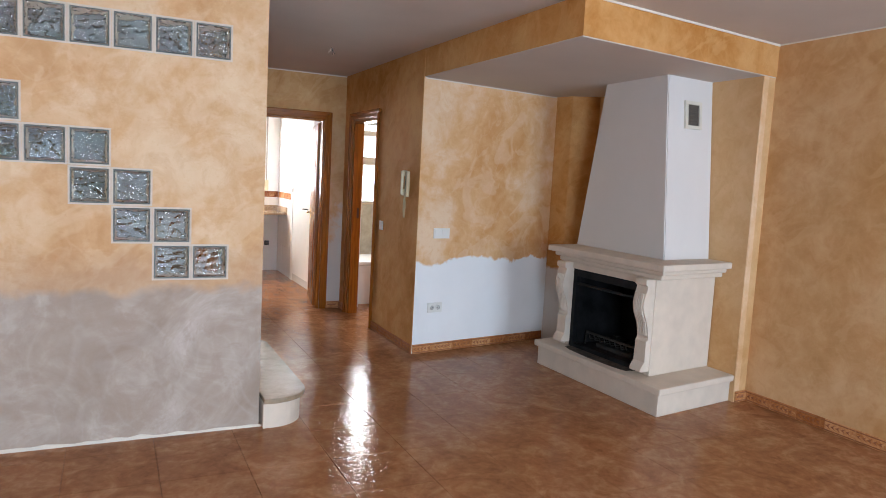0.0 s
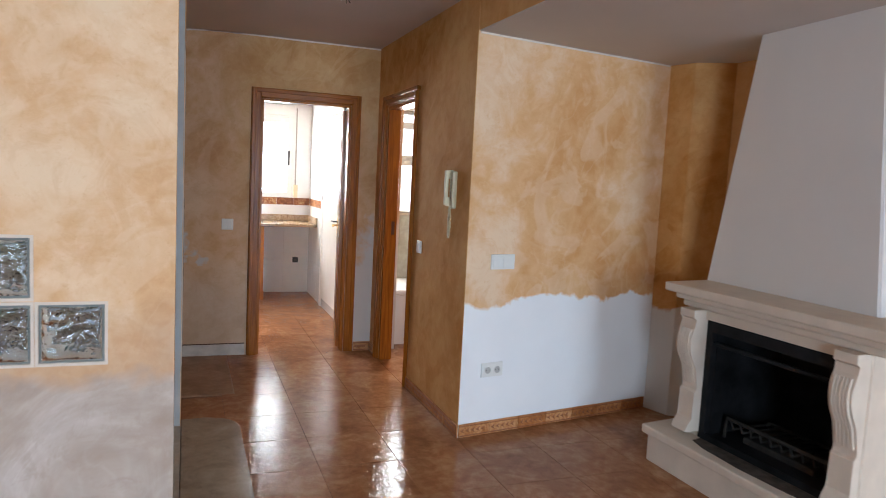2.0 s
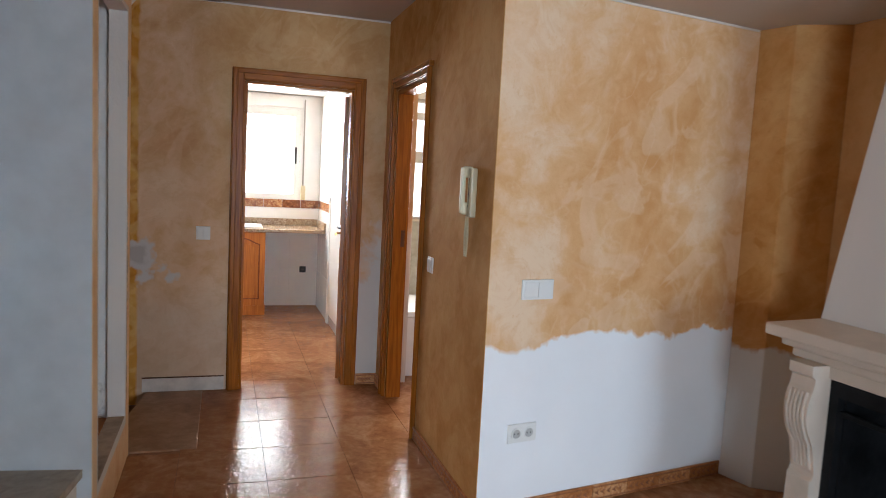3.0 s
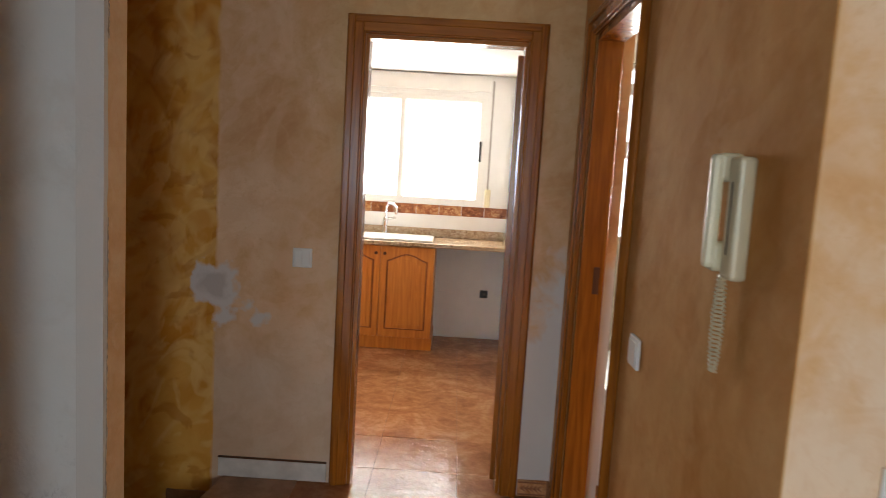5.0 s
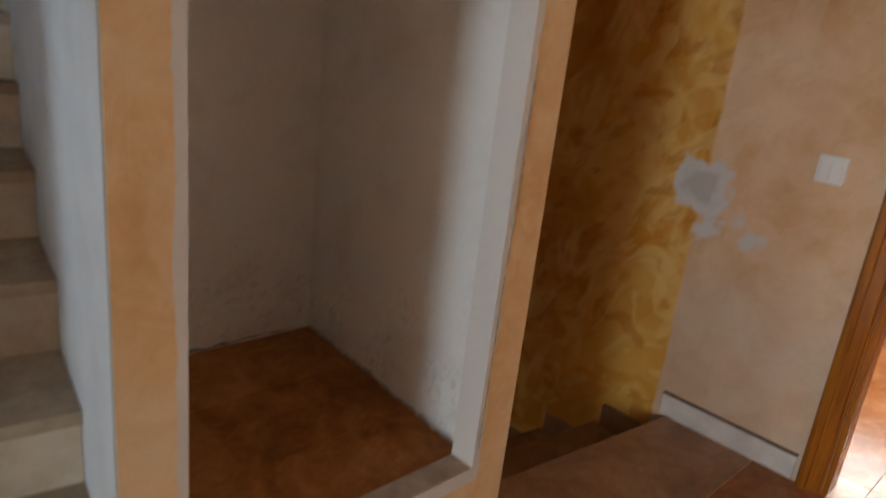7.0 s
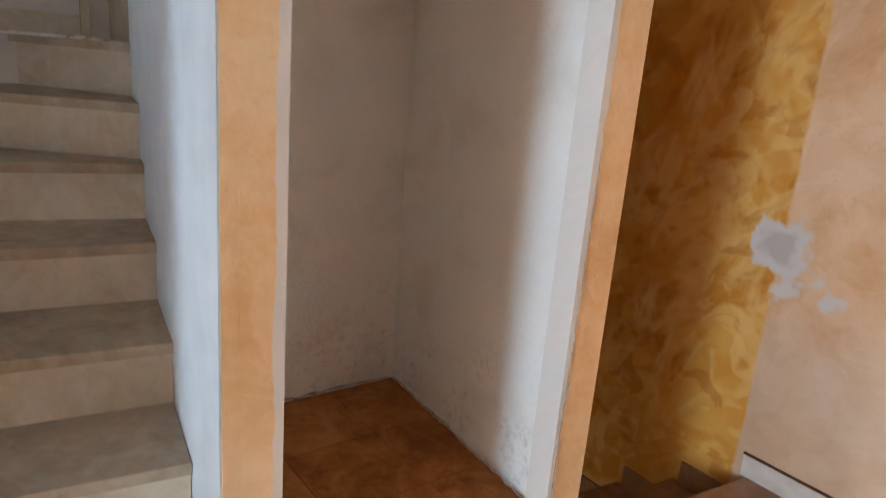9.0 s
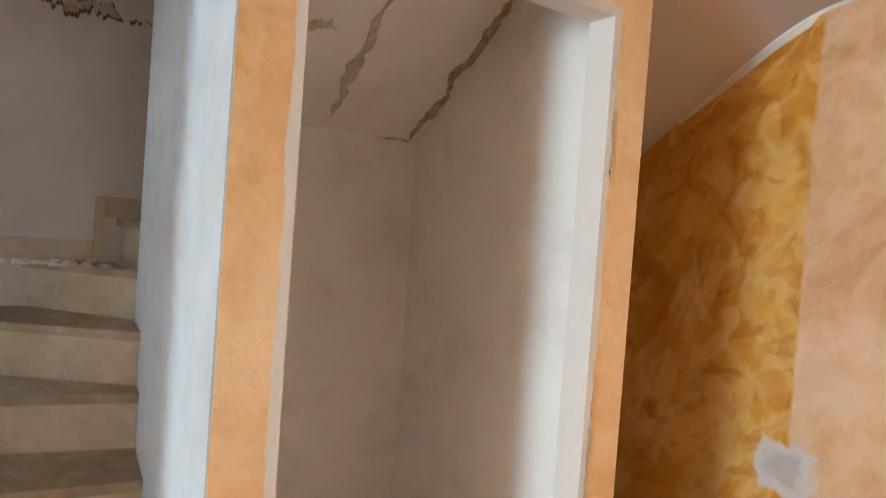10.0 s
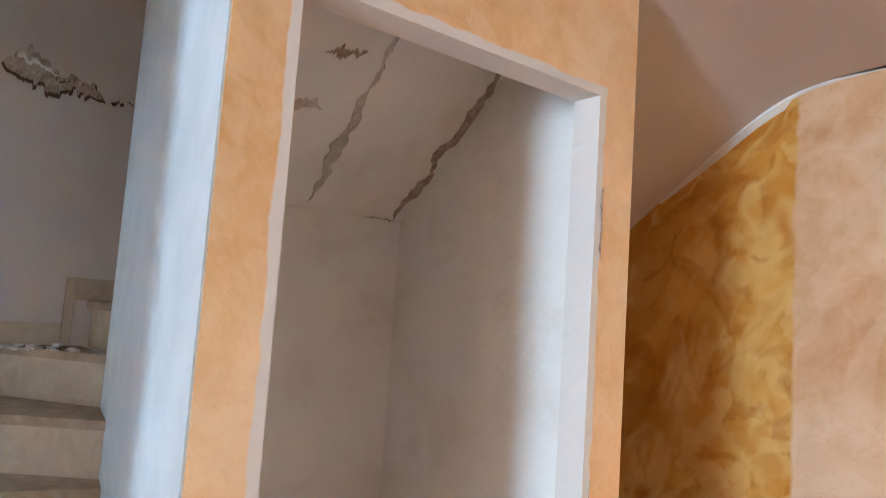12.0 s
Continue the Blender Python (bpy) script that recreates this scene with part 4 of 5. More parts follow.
part("chimney_breast", hood(), chimney_paint, fire, "white plastered tapering chimney breast")


vent_cream = plain("cream_painted_metal", (0.66, 0.62, 0.54), 0.45)


def vent(parent):
    """A square air grille on the side of the chimney breast."""
    c = Vector((3.892, 3.588, 2.050))
    m = Matrix.Translation(c) @ pose(0, 0, 0, 0, 0, 6.4) @ pose(0, 0, 0, -4.9, 0, 0)
    fr = wall_bm("x", -0.014, 0.010, -0.088, 0.088, -0.10, 0.10, [(-0.062, 0.062, -0.076, 0.076)])
    bmesh.ops.transform(fr, matrix=m, verts=fr.verts)
    ob = part("vent_frame", fr, vent_cream, parent, "white metal air vent frame")
    gb = bmesh.new()
    for i in range(11):
        add_box(gb, -0.062, 0.062, -0.008, -0.002, -0.072 + 0.0136 * i, -0.064 + 0.0136 * i)
    add_box(gb, -0.064, 0.064, -0.002, 0.001, -0.078, 0.078)
    bmesh.ops.transform(gb, matrix=m, verts=gb.verts)
    part("vent_grille", gb, grey_grille, ob, "fine grey mesh of the vent")


vent(fire)

# ---- doors ----


def casing(parent, axis, face, a0, a1, top, out, w=0.082, near=1.0):
    """Moulded architrave of three steps round an opening, on one face of a wall."""
    for d0, d1, t in ((0.0, w, 0.012), (0.008, w - 0.022, 0.022), (w * 0.55, w - 0.008, 0.030)):
        for nm, (x0, x1, z0, z1), mat in (("casing", (a0 - d1 * (0.12 if near < 1 else 1), a0 - d0 * (0.12 if near < 1 else 1), 0, top + d1), sapele), ("casing", (a1 + d0, a1 + d1, 0, top + d1), sapele), ("casing", (a0 - d0, a1 + d0, top + d0, top + d1), sapele_x)):
            p0, p1 = sorted((face, face + out * t))
            bm = box(x0, x1, p0, p1, z0, z1, 0.004) if axis == "x" else box(p0, p1, x0, x1, z0, z1, 0.004)
            part(nm, bm, mat, parent)


door_1 = tagged(thing("door_1", (1.77, YK, 0), "open brown varnished wooden kitchen door in a moulded frame", "door"), kind="structure")
casing(door_1, "x", YK - 0.001, 1.43, 2.146, 2.063, -1)
casing(door_1, "x", YK + 0.101, 1.43, 2.146, 2.063, 1)
for x0, x1 in ((1.4305, 1.447), (2.129, 2.1455)):
    part("jamb", box(x0, x1, YK + 0.001, YK + 0.10, 0, 2.062), sapele, door_1)
part("jamb", box(1.447, 2.129, YK + 0.001, YK + 0.10, 2.046, 2.062), sapele_x, door_1)


def leaf(parent, hinge, angle, width, height, knob_side=1, handle=True):
    """A panelled leaf that stands open; it runs from its hinge along the angle."""
    m = Matrix.Translation(hinge) @ pose(0, 0, 0, 0, 0, angle)

    def placed(bm):
        bmesh.ops.transform(bm, matrix=m, verts=bm.verts)
        return bm
    ob = part("door_leaf", placed(box(0.003, width, -0.018, 0.018, 0.008, height, 0.003)), sapele, parent, "varnished brown door leaf")
    for z0, z1 in ((0.18, 0.95), (1.12, height - 0.16)):
        for y0, y1 in ((-0.024, -0.018), (0.018, 0.024)):
            part("panel", placed(box(0.13, width - 0.13, y0, y1, z0, z1, 0.004)), sapele, ob)
    for z in (0.22, 1.02, 1.86):
        part("hinge", placed(add_tube(box(-0.004, 0.03, -0.022, -0.018, z - 0.05, z + 0.05), (0, -0.026, z - 0.055), (0, -0.026, z + 0.055), 0.007)), brass, ob, "brass hinge")
    if handle:
        h = add_tube(bmesh.new(), (width - 0.06, 0.018, 1.02), (width - 0.06, 0.065, 1.02), 0.009)
        add_tube(h, (width - 0.06, 0.06, 1.02), (width - 0.17, 0.06, 1.02), 0.009)
        add_box(h, width - 0.08, width - 0.04, 0.018, 0.022, 0.90, 1.09)
        part("door_handle", placed(h), sapele_dark if knob_side < 0 else brass, ob, "dark lever handle")
    return ob


leaf(door_1, (2.126, YK + 0.125, 0), 80, 0.68, 2.03)

door_2 = tagged(thing("door_2", (XI, 6.49, 0), "open brown varnished wooden bathroom door in a moulded frame", "door"), kind="structure")
casing(door_2, "y", XI - 0.001, 6.05, 6.82, 2.052, -1, 0.082, 0.03)
for y0, y1 in ((6.0505, 6.062), (6.788, 6.8195)):
    part("jamb", box(XI + 0.001, XI + 0.10, y0, y1, 0, 2.051, 0.003), sapele, door_2)
part("jamb", box(XI + 0.001, XI + 0.10, 6.062, 6.788, 2.025, 2.051), sapele, door_2)
leaf(door_2, (XI + 0.13, 6.03, 0), -4, 0.70, 2.02, -1)
part("strike_plate", box(XI + 0.055, XI + 0.08, 6.785, 6.7878, 1.03, 1.14, 0.001), sapele_dark, door_2, "dark tarnished strike plate")

# ---- kitchen ----
setting(part("backdrop", box(-8, 9, -9.1, -9.0, -2, 7), glow_material("hazy_daylight", (0.80, 0.90, 1.0), 2.2)), "blank hazy daylight outside the living room windows", "sky")
backdrop = setting(part("backdrop", box(-6, 8, 13.0, 13.1, -2, 7), bright_sky), "blank bright hazy sky outside the windows", "sky")


def sliding_window(name, x0, x1, y, z0, z1, label, mid=1.315, latch=True):
    """A two-sash sliding window of white aluminium."""
    w = tagged(thing(name, ((x0 + x1) / 2, y, z0), label, "window"), kind="structure")
    part("window_frame", wall_bm("x", y, y + 0.07, x0, x1, z0, z1, [(x0 + 0.045, x1 - 0.045, z0 + 0.045, z1 - 0.045)]), aluminium, w)
    for a0, a1, d in ((x0 + 0.045, mid + 0.03, 0.038), (mid - 0.025, x1 - 0.045, 0.008)):
        s = part("sash", wall_bm("x", y + d, y + d + 0.026, a0, a1, z0 + 0.045, z1 - 0.045, [(a0 + 0.04, a1 - 0.04, z0 + 0.085, z1 - 0.085)]), aluminium, w)
        g = part("pane", box(a0 + 0.038, a1 - 0.038, y + d + 0.010, y + d + 0.015, z0 + 0.083, z1 - 0.083), clear_glass, s)
        g.visible_shadow = False
    if latch:
        part("latch", box(x1 - 0.083, x1 - 0.060, y - 0.004, y + 0.008, 1.58, 1.76, 0.003), black_plastic, w, "black window latch")
    return w


sliding_window("window_1", 0.55, 2.128, 10.145, 1.16, 2.178, "white aluminium sliding kitchen window, overexposed daylight behind", 1.365)
sliding_window("window_3", 2.785, 4.115, -3.12, 0.155, 2.345, "white aluminium sliding terrace door of the living room", 3.45, False)
sliding_window("window_4", -1.155, 0.315, -3.12, 0.835, 2.065, "white aluminium sliding window of the living room", -0.42, False)
shutter_box = tagged(part("shutter_box", box(0.45, 2.115, 10.105, 10.139, 2.183, 2.315, 0.004), aluminium), "white roller shutter box over the kitchen window", "shutter box")
strap = thing("shutter_strap", (2.125, 10.13, 1.2), "grey webbing shutter strap with a cream winder", "shutter strap")
part("strap", box(2.134, 2.150, 10.128, 10.131, 1.33, 2.28), plain("grey_webbing", (0.35, 0.33, 0.30), 0.9), strap)
part("winder", box(2.119, 2.169, 10.10, 10.139, 1.185, 1.345, 0.008), plastic_cream, strap, "cream plastic strap winder")

counter = tagged(part("worktop", box(-0.7, 2.327, 9.53, 10.137, 0.865, 0.90, 0.006), granite), "speckled brown granite kitchen worktop", "worktop")
part("upstand", box(-0.7, 2.305, 10.115, 10.137, 0.901, 0.975, 0.003), granite, counter)
part("upstand", box(2.306, 2.327, 9.53, 10.137, 0.901, 0.975, 0.003), granite, counter)

sink = thing("kitchen_sink", (1.37, 9.8, 0.9), "white enamel inset kitchen sink with a drainer", "sink")
part("basin", prism([(0.87, 9.60), (1.70, 9.60), (1.70, 10.05), (0.87, 10.05)], 0.9005, 0.918, 2, 0.006), enamel, sink)
basin = bmesh.new()
add_box(basin, 0.93, 1.27, 9.66, 9.99, 0.916, 0.921, 0.002)
part("drainer", basin, enamel, sink)
for x in [1.35 + 0.05 * i for i in range(6)]:
    part("drainer_rib", box(x, x + 0.018, 9.67, 9.98, 0.918, 0.922, 0.002), enamel, sink)
tap = thing("kitchen_tap", (1.31, 10.0, 0.92), "chrome swan-neck mixer tap on the sink", "tap")
part("tap_body", add_tube(tube((1.27, 9.99, 0.918), (1.27, 9.99, 1.03), 0.024, 16, 0.020), (1.27, 9.99, 1.03), (1.27, 9.99, 1.06), 0.017), chrome, tap)
part("spout", add_pipe(bmesh.new(), [(1.275, 9.985, 1.04)] + [(1.275 + 0.05 * (1 - math.cos(a)), 9.985 - 0.08 * (1 - math.cos(a)), 1.13 + 0.055 * math.sin(a)) for a in [math.pi * i / 9 for i in range(10)]] + [(1.375, 9.825, 1.10)], 0.012, 10), chrome, tap)
part("lever", add_tube(bmesh.new(), (1.28, 9.98, 1.045), (1.36, 9.93, 1.065), 0.008, 8), chrome, tap)


# darker honey tone that paints a routed groove's shade on a flat strip
honey_groove_shade = wood_material("honey_shade_in_groove", (0.27, 0.085, 0.014), (0.17, 0.05, 0.008), 2, 0.4)


def base_cabinet(x0, x1):
    """A unit with two arched panel doors over a plinth."""
    c = thing("base_cabinet", ((x0 + x1) / 2, 9.85, 0), "honey oak kitchen base unit with two arched panel doors", "cabinet")
    part("body", box(x0, x1, 9.585, 10.13, 0.105, 0.863, 0.002), honey, c)
    part("plinth", box(x0, x1 + 0.01, 9.61, 10.10, 0.0, 0.104, 0.002), honey, c)
    mid = (x0 + x1) / 2
    for a0, a1, kx in ((x0 + 0.004, mid - 0.002, mid - 0.035), (mid + 0.002, x1 - 0.004, mid + 0.035)):
        d = part("door", box(a0, a1, 9.563, 9.584, 0.112, 0.858, 0.004), honey, c)
        p0, p1 = a0 + 0.062, a1 - 0.062
        pts = [(p0, 0.185), (p1, 0.185)]
        for i in range(13):
            t = i / 12
            pts.append((p1 + (p0 - p1) * t, 0.735 + 0.055 * math.sin(math.pi * t) ** 1.5))
        cx, cz = (p0 + p1) / 2, 0.47
        part("groove", prism([(cx + (x - cx) * 1.09, cz + (z - cz) * 1.035) for x, z in pts], 9.5618, 9.5632, 1), honey_groove_shade, d, "flat dark strip painted as the shade of a routed groove")
        part("panel", prism(pts, 9.553, 9.5635, 1, 0.006), honey, d)
        inner = [(p0 + (x - p0) * 0.80 + 0.1 * (p1 - p0), 0.185 + (z - 0.185) * 0.88 + 0.035) for x, z in pts]
        part("raised_field", prism(inner, 9.549, 9.5535, 1, 0.002), honey, d)
        kb = bmesh.new()
        bmesh.ops.create_uvsphere(kb, u_segments=12, v_segments=8, radius=0.014, matrix=Matrix.Translation((kx, 9.535, 0.80)))
        add_tube(kb, (kx, 9.563, 0.80), (kx, 9.54, 0.80), 0.006)
        part("knob", kb, sapele_dark, d, "dark bronze knob")
    return c


base_cabinet(0.85, 1.727)

socket_black = thing("appliance_socket", (2.17, 10.135, 0.41), "black empty socket box in the kitchen wall", "socket")
part("plate", box(2.135, 2.205, 10.131, 10.1395, 0.374, 0.444, 0.004), black_plastic, socket_black)
part("insert", box(2.155, 2.185, 10.128, 10.131, 0.399, 0.419, 0.002), grey_grille, socket_black)

pantry = tagged(thing("door_3", (2.33, 8.7, 0), "white painted larder door in the kitchen side wall", "door"), kind="structure")
part("casing", wall_bm("y", 2.312, 2.329, 8.20, 9.22, 0.0, 2.17, [(8.26, 9.16, -0.01, 2.11)]), aluminium, pantry)
part("door_leaf", box(2.318, 2.3285, 8.262, 9.158, 0.10, 2.108, 0.003), aluminium, pantry)
part("door_handle", add_tube(tube((2.318, 8.36, 1.02), (2.275, 8.36, 1.02), 0.008), (2.278, 8.36, 1.02), (2.278, 8.46, 1.02), 0.008), black_plastic, pantry, "black lever handle")
part("latch", box(2.306, 2.312, 9.165, 9.195, 1.20, 1.26, 0.002), black_plastic, pantry)

# ---- bathroom ----
bw = tagged(thing("window_2", (3.0, 8.0, 1.15), "tall bathroom window of three frosted panes", "window"), kind="structure")
part("window_frame", wall_bm("x", 8.03, 8.09, 2.72, 3.30, 1.15, 2.15, [(2.755, 3.265, 1.165, 1.62), (2.755, 3.265, 1.715, 1.98), (2.755, 3.265, 2.04, 2.12)]), plain("grey_beige_aluminium", (0.45, 0.40, 0.34), 0.4), bw)
for z0, z1 in ((1.163, 1.622), (1.713, 1.982), (2.038, 2.122)):
    g = part("pane", box(2.75, 3.27, 8.058, 8.063, z0, z1), clear_glass, bw)
    g.visible_shadow = False
part("window_sill", box(2.70, 3.32, 7.985, 8.028, 1.125, 1.149, 0.004), marble, bw)
tub = thing("bathtub", (3.3, 7.62, 0), "white enamel bathtub along the bathroom wall", "bathtub")
part("apron", box(2.525, 4.098, 7.27, 7.30, 0, 0.45, 0.006), wall_tile, tub)
part("rim", box(2.523, 4.099, 7.255, 7.998, 0.452, 0.50, 0.015, 3), enamel, tub)

# ---- baseboards ----


def skirting_run(parent, a, b, mat, piece=0.205, h=0.078, t=0.011):
    """Skirting tiles laid end to end from a to b, standing off the wall to the left of that way."""
    a, b = Vector((*a, 0)), Vector((*b, 0))
    d = b - a
    n = max(1, round(d.length / piece))
    ang = math.degrees(math.atan2(d.y, d.x))
    step_len = d.length / n
    sk = box(0.0015, step_len - 0.0015, 0.001, t, 0, h, 0.002)
    for z0 in (0.006, h - 0.014):
        add_box(sk, 0.003, step_len - 0.003, t - 0.001, t + 0.0015, z0, z0 + 0.007)
    c0 = step_len / 2
    for k in range(5):
        x0 = 0.03 + (step_len - 0.07) * k / 4
        add_prism(sk, [(x0, h * 0.3), (x0 + 0.03, h * 0.5), (x0, h * 0.7), (x0 + 0.012, h * 0.5)], t - 0.001, t + 0.001, 1)
    for f in sk.faces:
        f.material_index = 1 if f.calc_center_median().y > t - 0.0005 and f.calc_area() < 0.004 and max(v.co.y for v in f.verts) > t + 0.0005 else 0
    me = mesh_of("skirting_tile", sk, [mat, skirting_dark])
    for i in range(n):
        ob = new("skirting_tile", me)
        ob.parent = parent
        ob.matrix_basis = parent.matrix_basis.inverted() @ Matrix.Translation(a + d * (i / n)) @ pose(0, 0, 0.001, 0, 0, ang)


skirting_dark = plain("dark_leaf_pattern", (0.26, 0.085, 0.028), 0.4, vary=0.3, scale=30)
base_1 = tagged(thing("baseboard", (2.38, 5.03, 0), "terracotta skirting tiles with a faded leaf pattern", "baseboard"), kind="structure")
skirting_run(base_1, (3.85, 5.277), (XI, 5.029), skirting_tile)
skirting_run(base_1, (XI - 0.003, 5.02), (XI - 0.003, 6.035), skirting_tile)
skirting_run(base_1, (2.378, YK), (2.23, YK), skirting_tile)
skirting_run(base_1, (XI - 0.001, 6.905), (XI - 0.001, YK), skirting_tile)
skirting_run(base_1, (XR, 3.205), (4.13, 3.19), skirting_tile)
skirting_run(base_1, (XR, -3.0), (XR, 3.19), skirting_tile)
bare_base = plain("bare_plaster_strip", (0.60, 0.55, 0.50), 0.8, vary=0.15, scale=12, relief=0.3)
setting(part("baseboard", box(0.825, 1.334, YK - 0.012, YK - 0.001, 0.005, 0.095, 0.003), bare_base), "bare plaster band where the skirting came off", "baseboard")

setting(part("baseboard", box(0.825, 1.334, YK - 0.0135, YK - 0.001, 0.0955, 0.101), sapele_dark), "thin dark line over the bare plaster band", "baseboard")

# ---- switches, sockets, entry phone ----


def wall_plate(name, at, angle, w, h, label, category, keys=1, kind_of="switch"):
    """A surface plate on a wall; it faces along its own -y before the turn."""
    m = Matrix.Translation(at) @ pose(0, 0, 0, 0, 0, angle)
    th = tagged(new(name), label, category)
    th.matrix_world = m
    bpy.context.view_layer.update()

    def put(nm, bm, mat, parent, lab=""):
        bmesh.ops.transform(bm, matrix=m, verts=bm.verts)
        return part(nm, bm, mat, parent, lab)
    put("plate", box(-w / 2, w / 2, -0.010, 0.0, -h / 2, h / 2, 0.003), plastic_white, th)
    kw = (w - 0.018) / keys
    for i in range(keys):
        x0 = -w / 2 + 0.009 + kw * i
        if kind_of == "switch":
            put("rocker", box(x0 + 0.001, x0 + kw - 0.001, -0.0145, -0.010, -h / 2 + 0.010, h / 2 - 0.010, 0.002), plastic_white, th)
        else:
            cx = x0 + kw / 2
            ring = bmesh.new()
            n = 20
            pts = [(math.cos(2 * math.pi * k / n), math.sin(2 * math.pi * k / n)) for k in range(n)]
            loops = [[ring.verts.new((cx + r * px, y, r * pz)) for px, pz in pts] for r, y in ((0.026, -0.0102), (0.026, -0.016), (0.021, -0.016), (0.021, -0.0108))]
            for a, b in zip(loops, loops[1:]):
                for k in range(n):
                    ring.faces.new((a[k], a[(k + 1) % n], b[(k + 1) % n], b[k]))
            put("socket_ring", ring, plastic_white, th)
            put("socket_well", tube((cx, -0.0105, 0), (cx, -0.0125, 0), 0.0205, 20), plain("shadowed_plastic", (0.45, 0.44, 0.42), 0.4), th)
            for dx in (-0.009, 0.009):
                put("pin_hole", tube((cx + dx, -0.0122, 0), (cx + dx, -0.0135, 0), 0.003, 8), black_plastic, th)
    return th


wall_plate("double_switch", (2.622, 5.070, 1.032), 9.6, 0.165, 0.088, "white double rocker switch on the alcove wall", "light switch", 2)
wall_plate("double_socket", (2.588, 5.064, 0.390), 9.6, 0.150, 0.085, "white double wall socket on the bare white plaster", "socket", 2, "socket")
wall_plate("light_switch", (1.187, YK - 0.001, 1.06), 0, 0.088, 0.088, "white rocker switch beside the kitchen door", "light switch", 2)
wall_plate("light_switch", (XI - 0.001, 5.875, 1.03), -90, 0.085, 0.085, "white rocker switch beside the bathroom door", "light switch", 1)

phone = thing("entry_phone", (XI, 5.30, 1.42), "aged cream entry phone with a coiled cord", "intercom")
part("base", box(XI - 0.032, XI - 0.001, 5.232, 5.284, 1.325, 1.545, 0.008), plastic_cream, phone)
hs = bmesh.new()
add_box(hs, XI - 0.058, XI - 0.034, 5.288, 5.316, 1.34, 1.55, 0.010)
add_box(hs, XI - 0.045, XI - 0.002, 5.287, 5.323, 1.50, 1.552, 0.008)
add_box(hs, XI - 0.045, XI - 0.002, 5.287, 5.323, 1.335, 1.39, 0.008)
part("handset", hs, plastic_cream, phone)
part("groove", box(XI - 0.0335, XI - 0.032, 5.256, 5.260, 1.37, 1.50), grey_grille, phone)
coil = []
for i in range(240):
    t = i / 239
    u = t * 2
    yy = 5.295 + (0.012 if u < 1 else -0.012) * math.sin(math.pi * (u % 1)) + 0.0
    zz = 1.33 - 0.185 * (u if u < 1 else 2 - u)
    a = t * 2 * math.pi * 46
    coil.append((XI - 0.02 + 0.007 * math.cos(a), yy + 0.007 * math.sin(a), zz))
part("cord", add_pipe(bmesh.new(), coil, 0.0022, 5), plastic_cream, phone, "coiled cream cord")

# wires left where a ceiling lamp hung
wires = thing("ceiling_wires", (1.735, 5.53, H), "bare lamp wires hanging from the hall ceiling", "wiring")
for k, (dx, dy, dz) in enumerate(((0.03, 0.0, -0.055), (-0.02, 0.03, -0.04), (0.0, -0.03, -0.065))):
    part("wire", add_pipe(bmesh.new(), [(1.735, 5.53, H), (1.735 + dx * 0.4, 5.53 + dy * 0.5, H - 0.03), (1.735 + dx, 5.53 + dy, H + dz)], 0.003, 6), (black_plastic, plastic_white, grey_grille)[k], wires)

# covers of two junction boxes
setting(part("junction_cover", box(1.005, 1.105, YK - 0.004, YK - 0.001, 2.20, 2.30, 0.001), kitchen_side), "plastered over junction box cover", "cover plate")
setting(part("junction_cover", box(XI - 0.004, XI - 0.001, 5.42, 5.52, 2.18, 2.28, 0.001), wash_deep), "painted over junction box cover", "cover plate")

# flakes of plaster fallen on the winder step
rng = random.Random(11)
fl = bmesh.new()
for i in range(60):
    x, y = rng.uniform(-1.05, -0.8), rng.uniform(4.75, 5.25)
    s = rng.uniform(0.006, 0.03)
    z = RISE * 8 + 0.001
    pts = [(x + s * rng.uniform(0.5, 1) * math.cos(a), y + s * rng.uniform(0.5, 1) * math.sin(a)) for a in [0, 1.3, 2.5, 3.6, 5.0]]
    add_prism(fl, pts, z, z + rng.uniform(0.002, 0.010))
tagged(part("plaster_flakes", fl, white_paint), "white plaster flakes fallen on the marble step", "debris", kind="stuff")

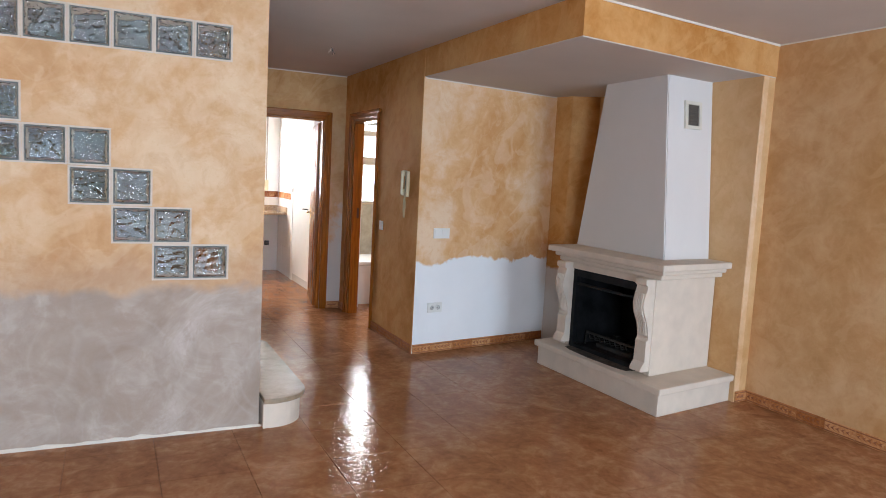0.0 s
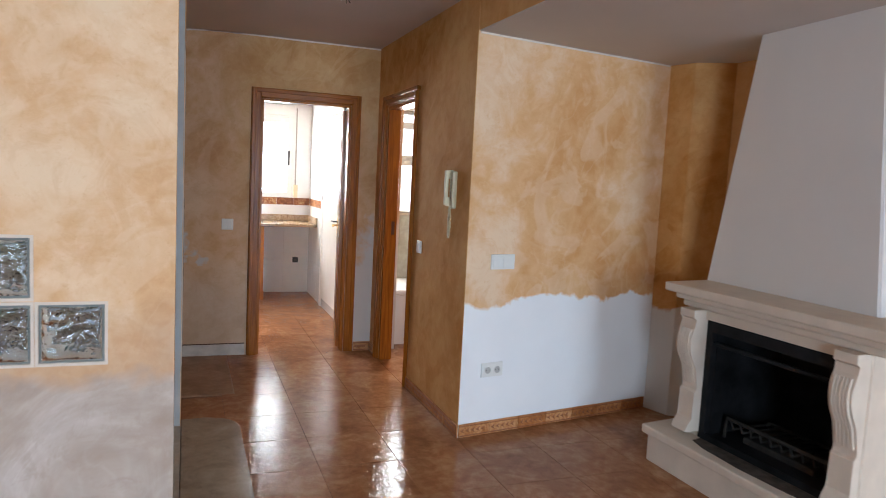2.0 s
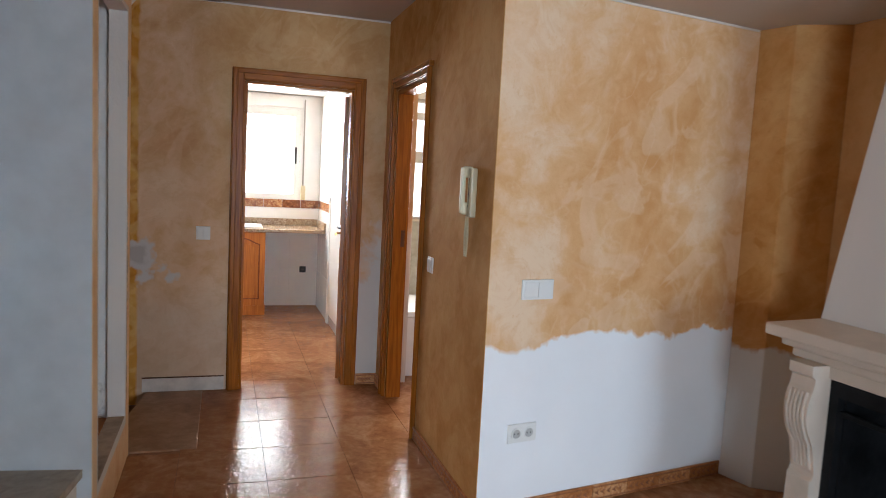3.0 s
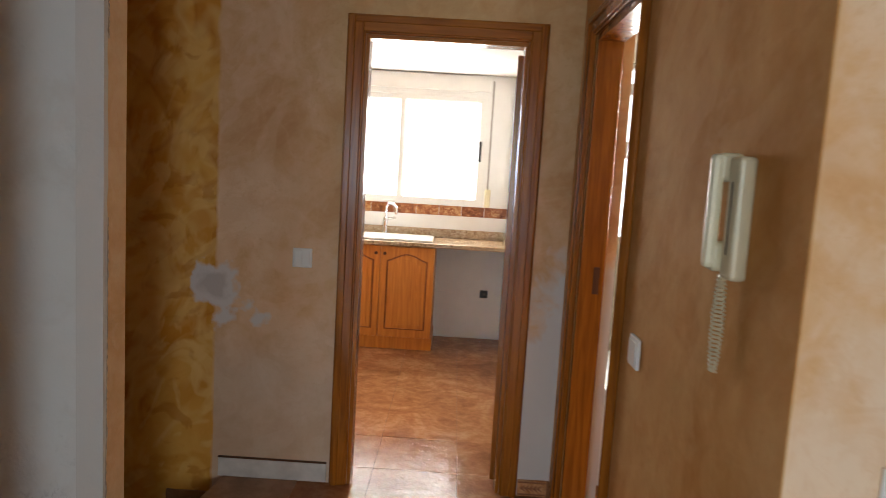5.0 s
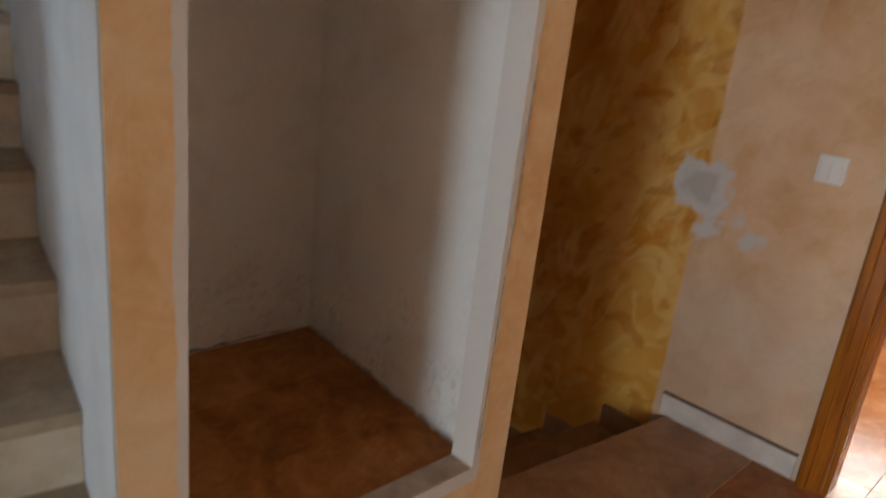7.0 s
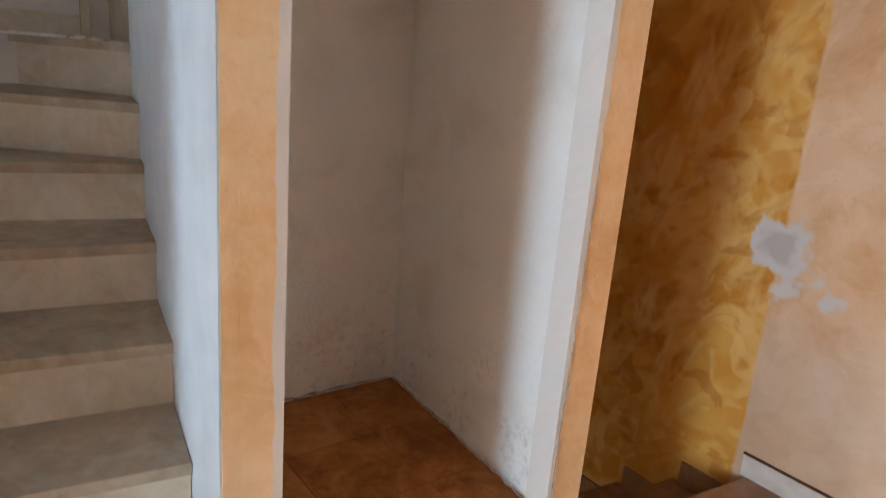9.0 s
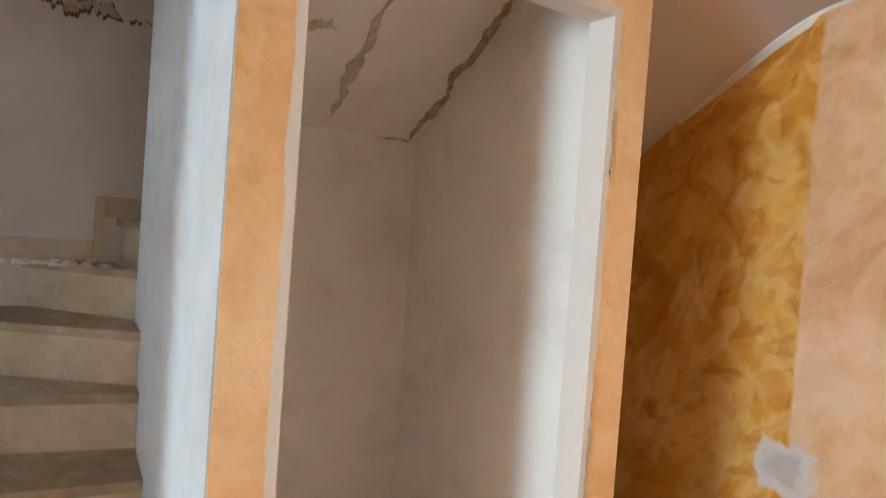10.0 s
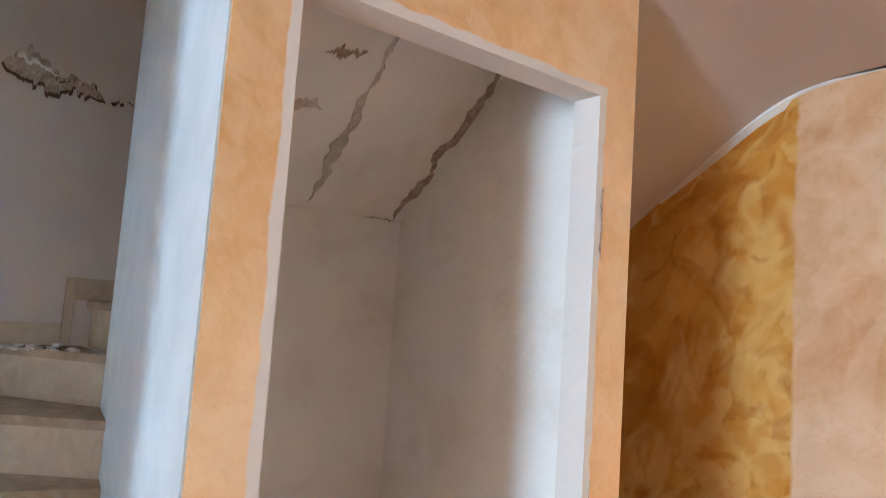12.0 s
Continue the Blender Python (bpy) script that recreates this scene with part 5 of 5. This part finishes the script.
# ---- wall tiles of the kitchen ----
tile_back = mesh_of("tile", box(-0.1535, 0.1535, -0.004, 0.002, -0.2035, 0.2035, 0.0015, 1), wall_tile)
tile_side = mesh_of("tile", box(-0.004, 0.002, -0.1535, 0.1535, -0.2035, 0.2035, 0.0015, 1), wall_tile)
kb, ks = bpy.data.objects["wall_kitchen_back"], bpy.data.objects["wall_kitchen_right"]
for i in range(9):
    for j in range(2):
        ob = new("tile", tile_back)
        ob.parent = kb
        ob.location = (2.172 - 0.31 * i, 10.14, 0.206 + 0.41 * j)
for i in range(9):
    for j in range(5):
        y, z = 9.98 - 0.31 * i, 0.206 + 0.41 * j + (0.10 if j > 2 else 0)
        if (8.05 < y < 9.3) or z > 2.2:
            continue
        ob = new("tile", tile_side)
        ob.parent = ks
        ob.location = (2.33, y, z)
border = tile_material("brown_patterned_border_tile", ((0.10, 0.03, 0.012), (0.30, 0.10, 0.035), (0.62, 0.36, 0.16)), 0.2, 22)
bt = mesh_of("border_tile", box(-0.0985, 0.0985, -0.006, 0.002, -0.044, 0.044, 0.002, 1), border)
bs = mesh_of("border_tile", box(-0.006, 0.002, -0.0985, 0.0985, -0.044, 0.044, 0.002, 1), border)
for i in range(14):
    ob = new("border_tile", bt)
    ob.parent = kb
    ob.location = (2.225 - 0.2 * i, 10.14, 1.139)
for i in range(4):
    ob = new("border_tile", bs)
    ob.parent = ks
    ob.location = (2.33, 10.03 - 0.2 * i, 1.139)

# ---- floor tiles: one grid runs through all the rooms ----
TP = 0.4175
tm = mesh_of("tile", box(-TP / 2 + 0.0012, TP / 2 - 0.0012, -TP / 2 + 0.0012, TP / 2 - 0.0012, -0.008, 0.0, 0.0008, 1), terracotta)
rng = random.Random(5)
far = bmesh.new()
for i in range(-11, 8):
    for j in range(-20, 13):
        x, y = 1.535 + TP * (i + 0.5), 5.22 + TP * (j + 0.5)
        if y > 7.12 and x < -0.6:
            continue
        if x < 0.95 and 3.9 < y < 7.1:
            if not (x > 0.7 and y < 5.95):
                continue
        if y > 10.2 or x > 4.4 or (y > 8.1 and x > 2.4):
            continue
        if y < 0.4 or x < -1.0:
            add_box(far, x - TP / 2 + 0.002, x + TP / 2 - 0.002, y - TP / 2 + 0.002, y + TP / 2 - 0.002, -0.008, 0.0)
            continue
        ob = new("tile", tm)
        ob.parent = floor
        ob.matrix_basis = pose(x, y, 0, rng.uniform(-0.04, 0.04), rng.uniform(-0.04, 0.04), 90 * rng.randrange(4))
tagged(part("tile_field", far, terracotta, floor), kind="stuff")
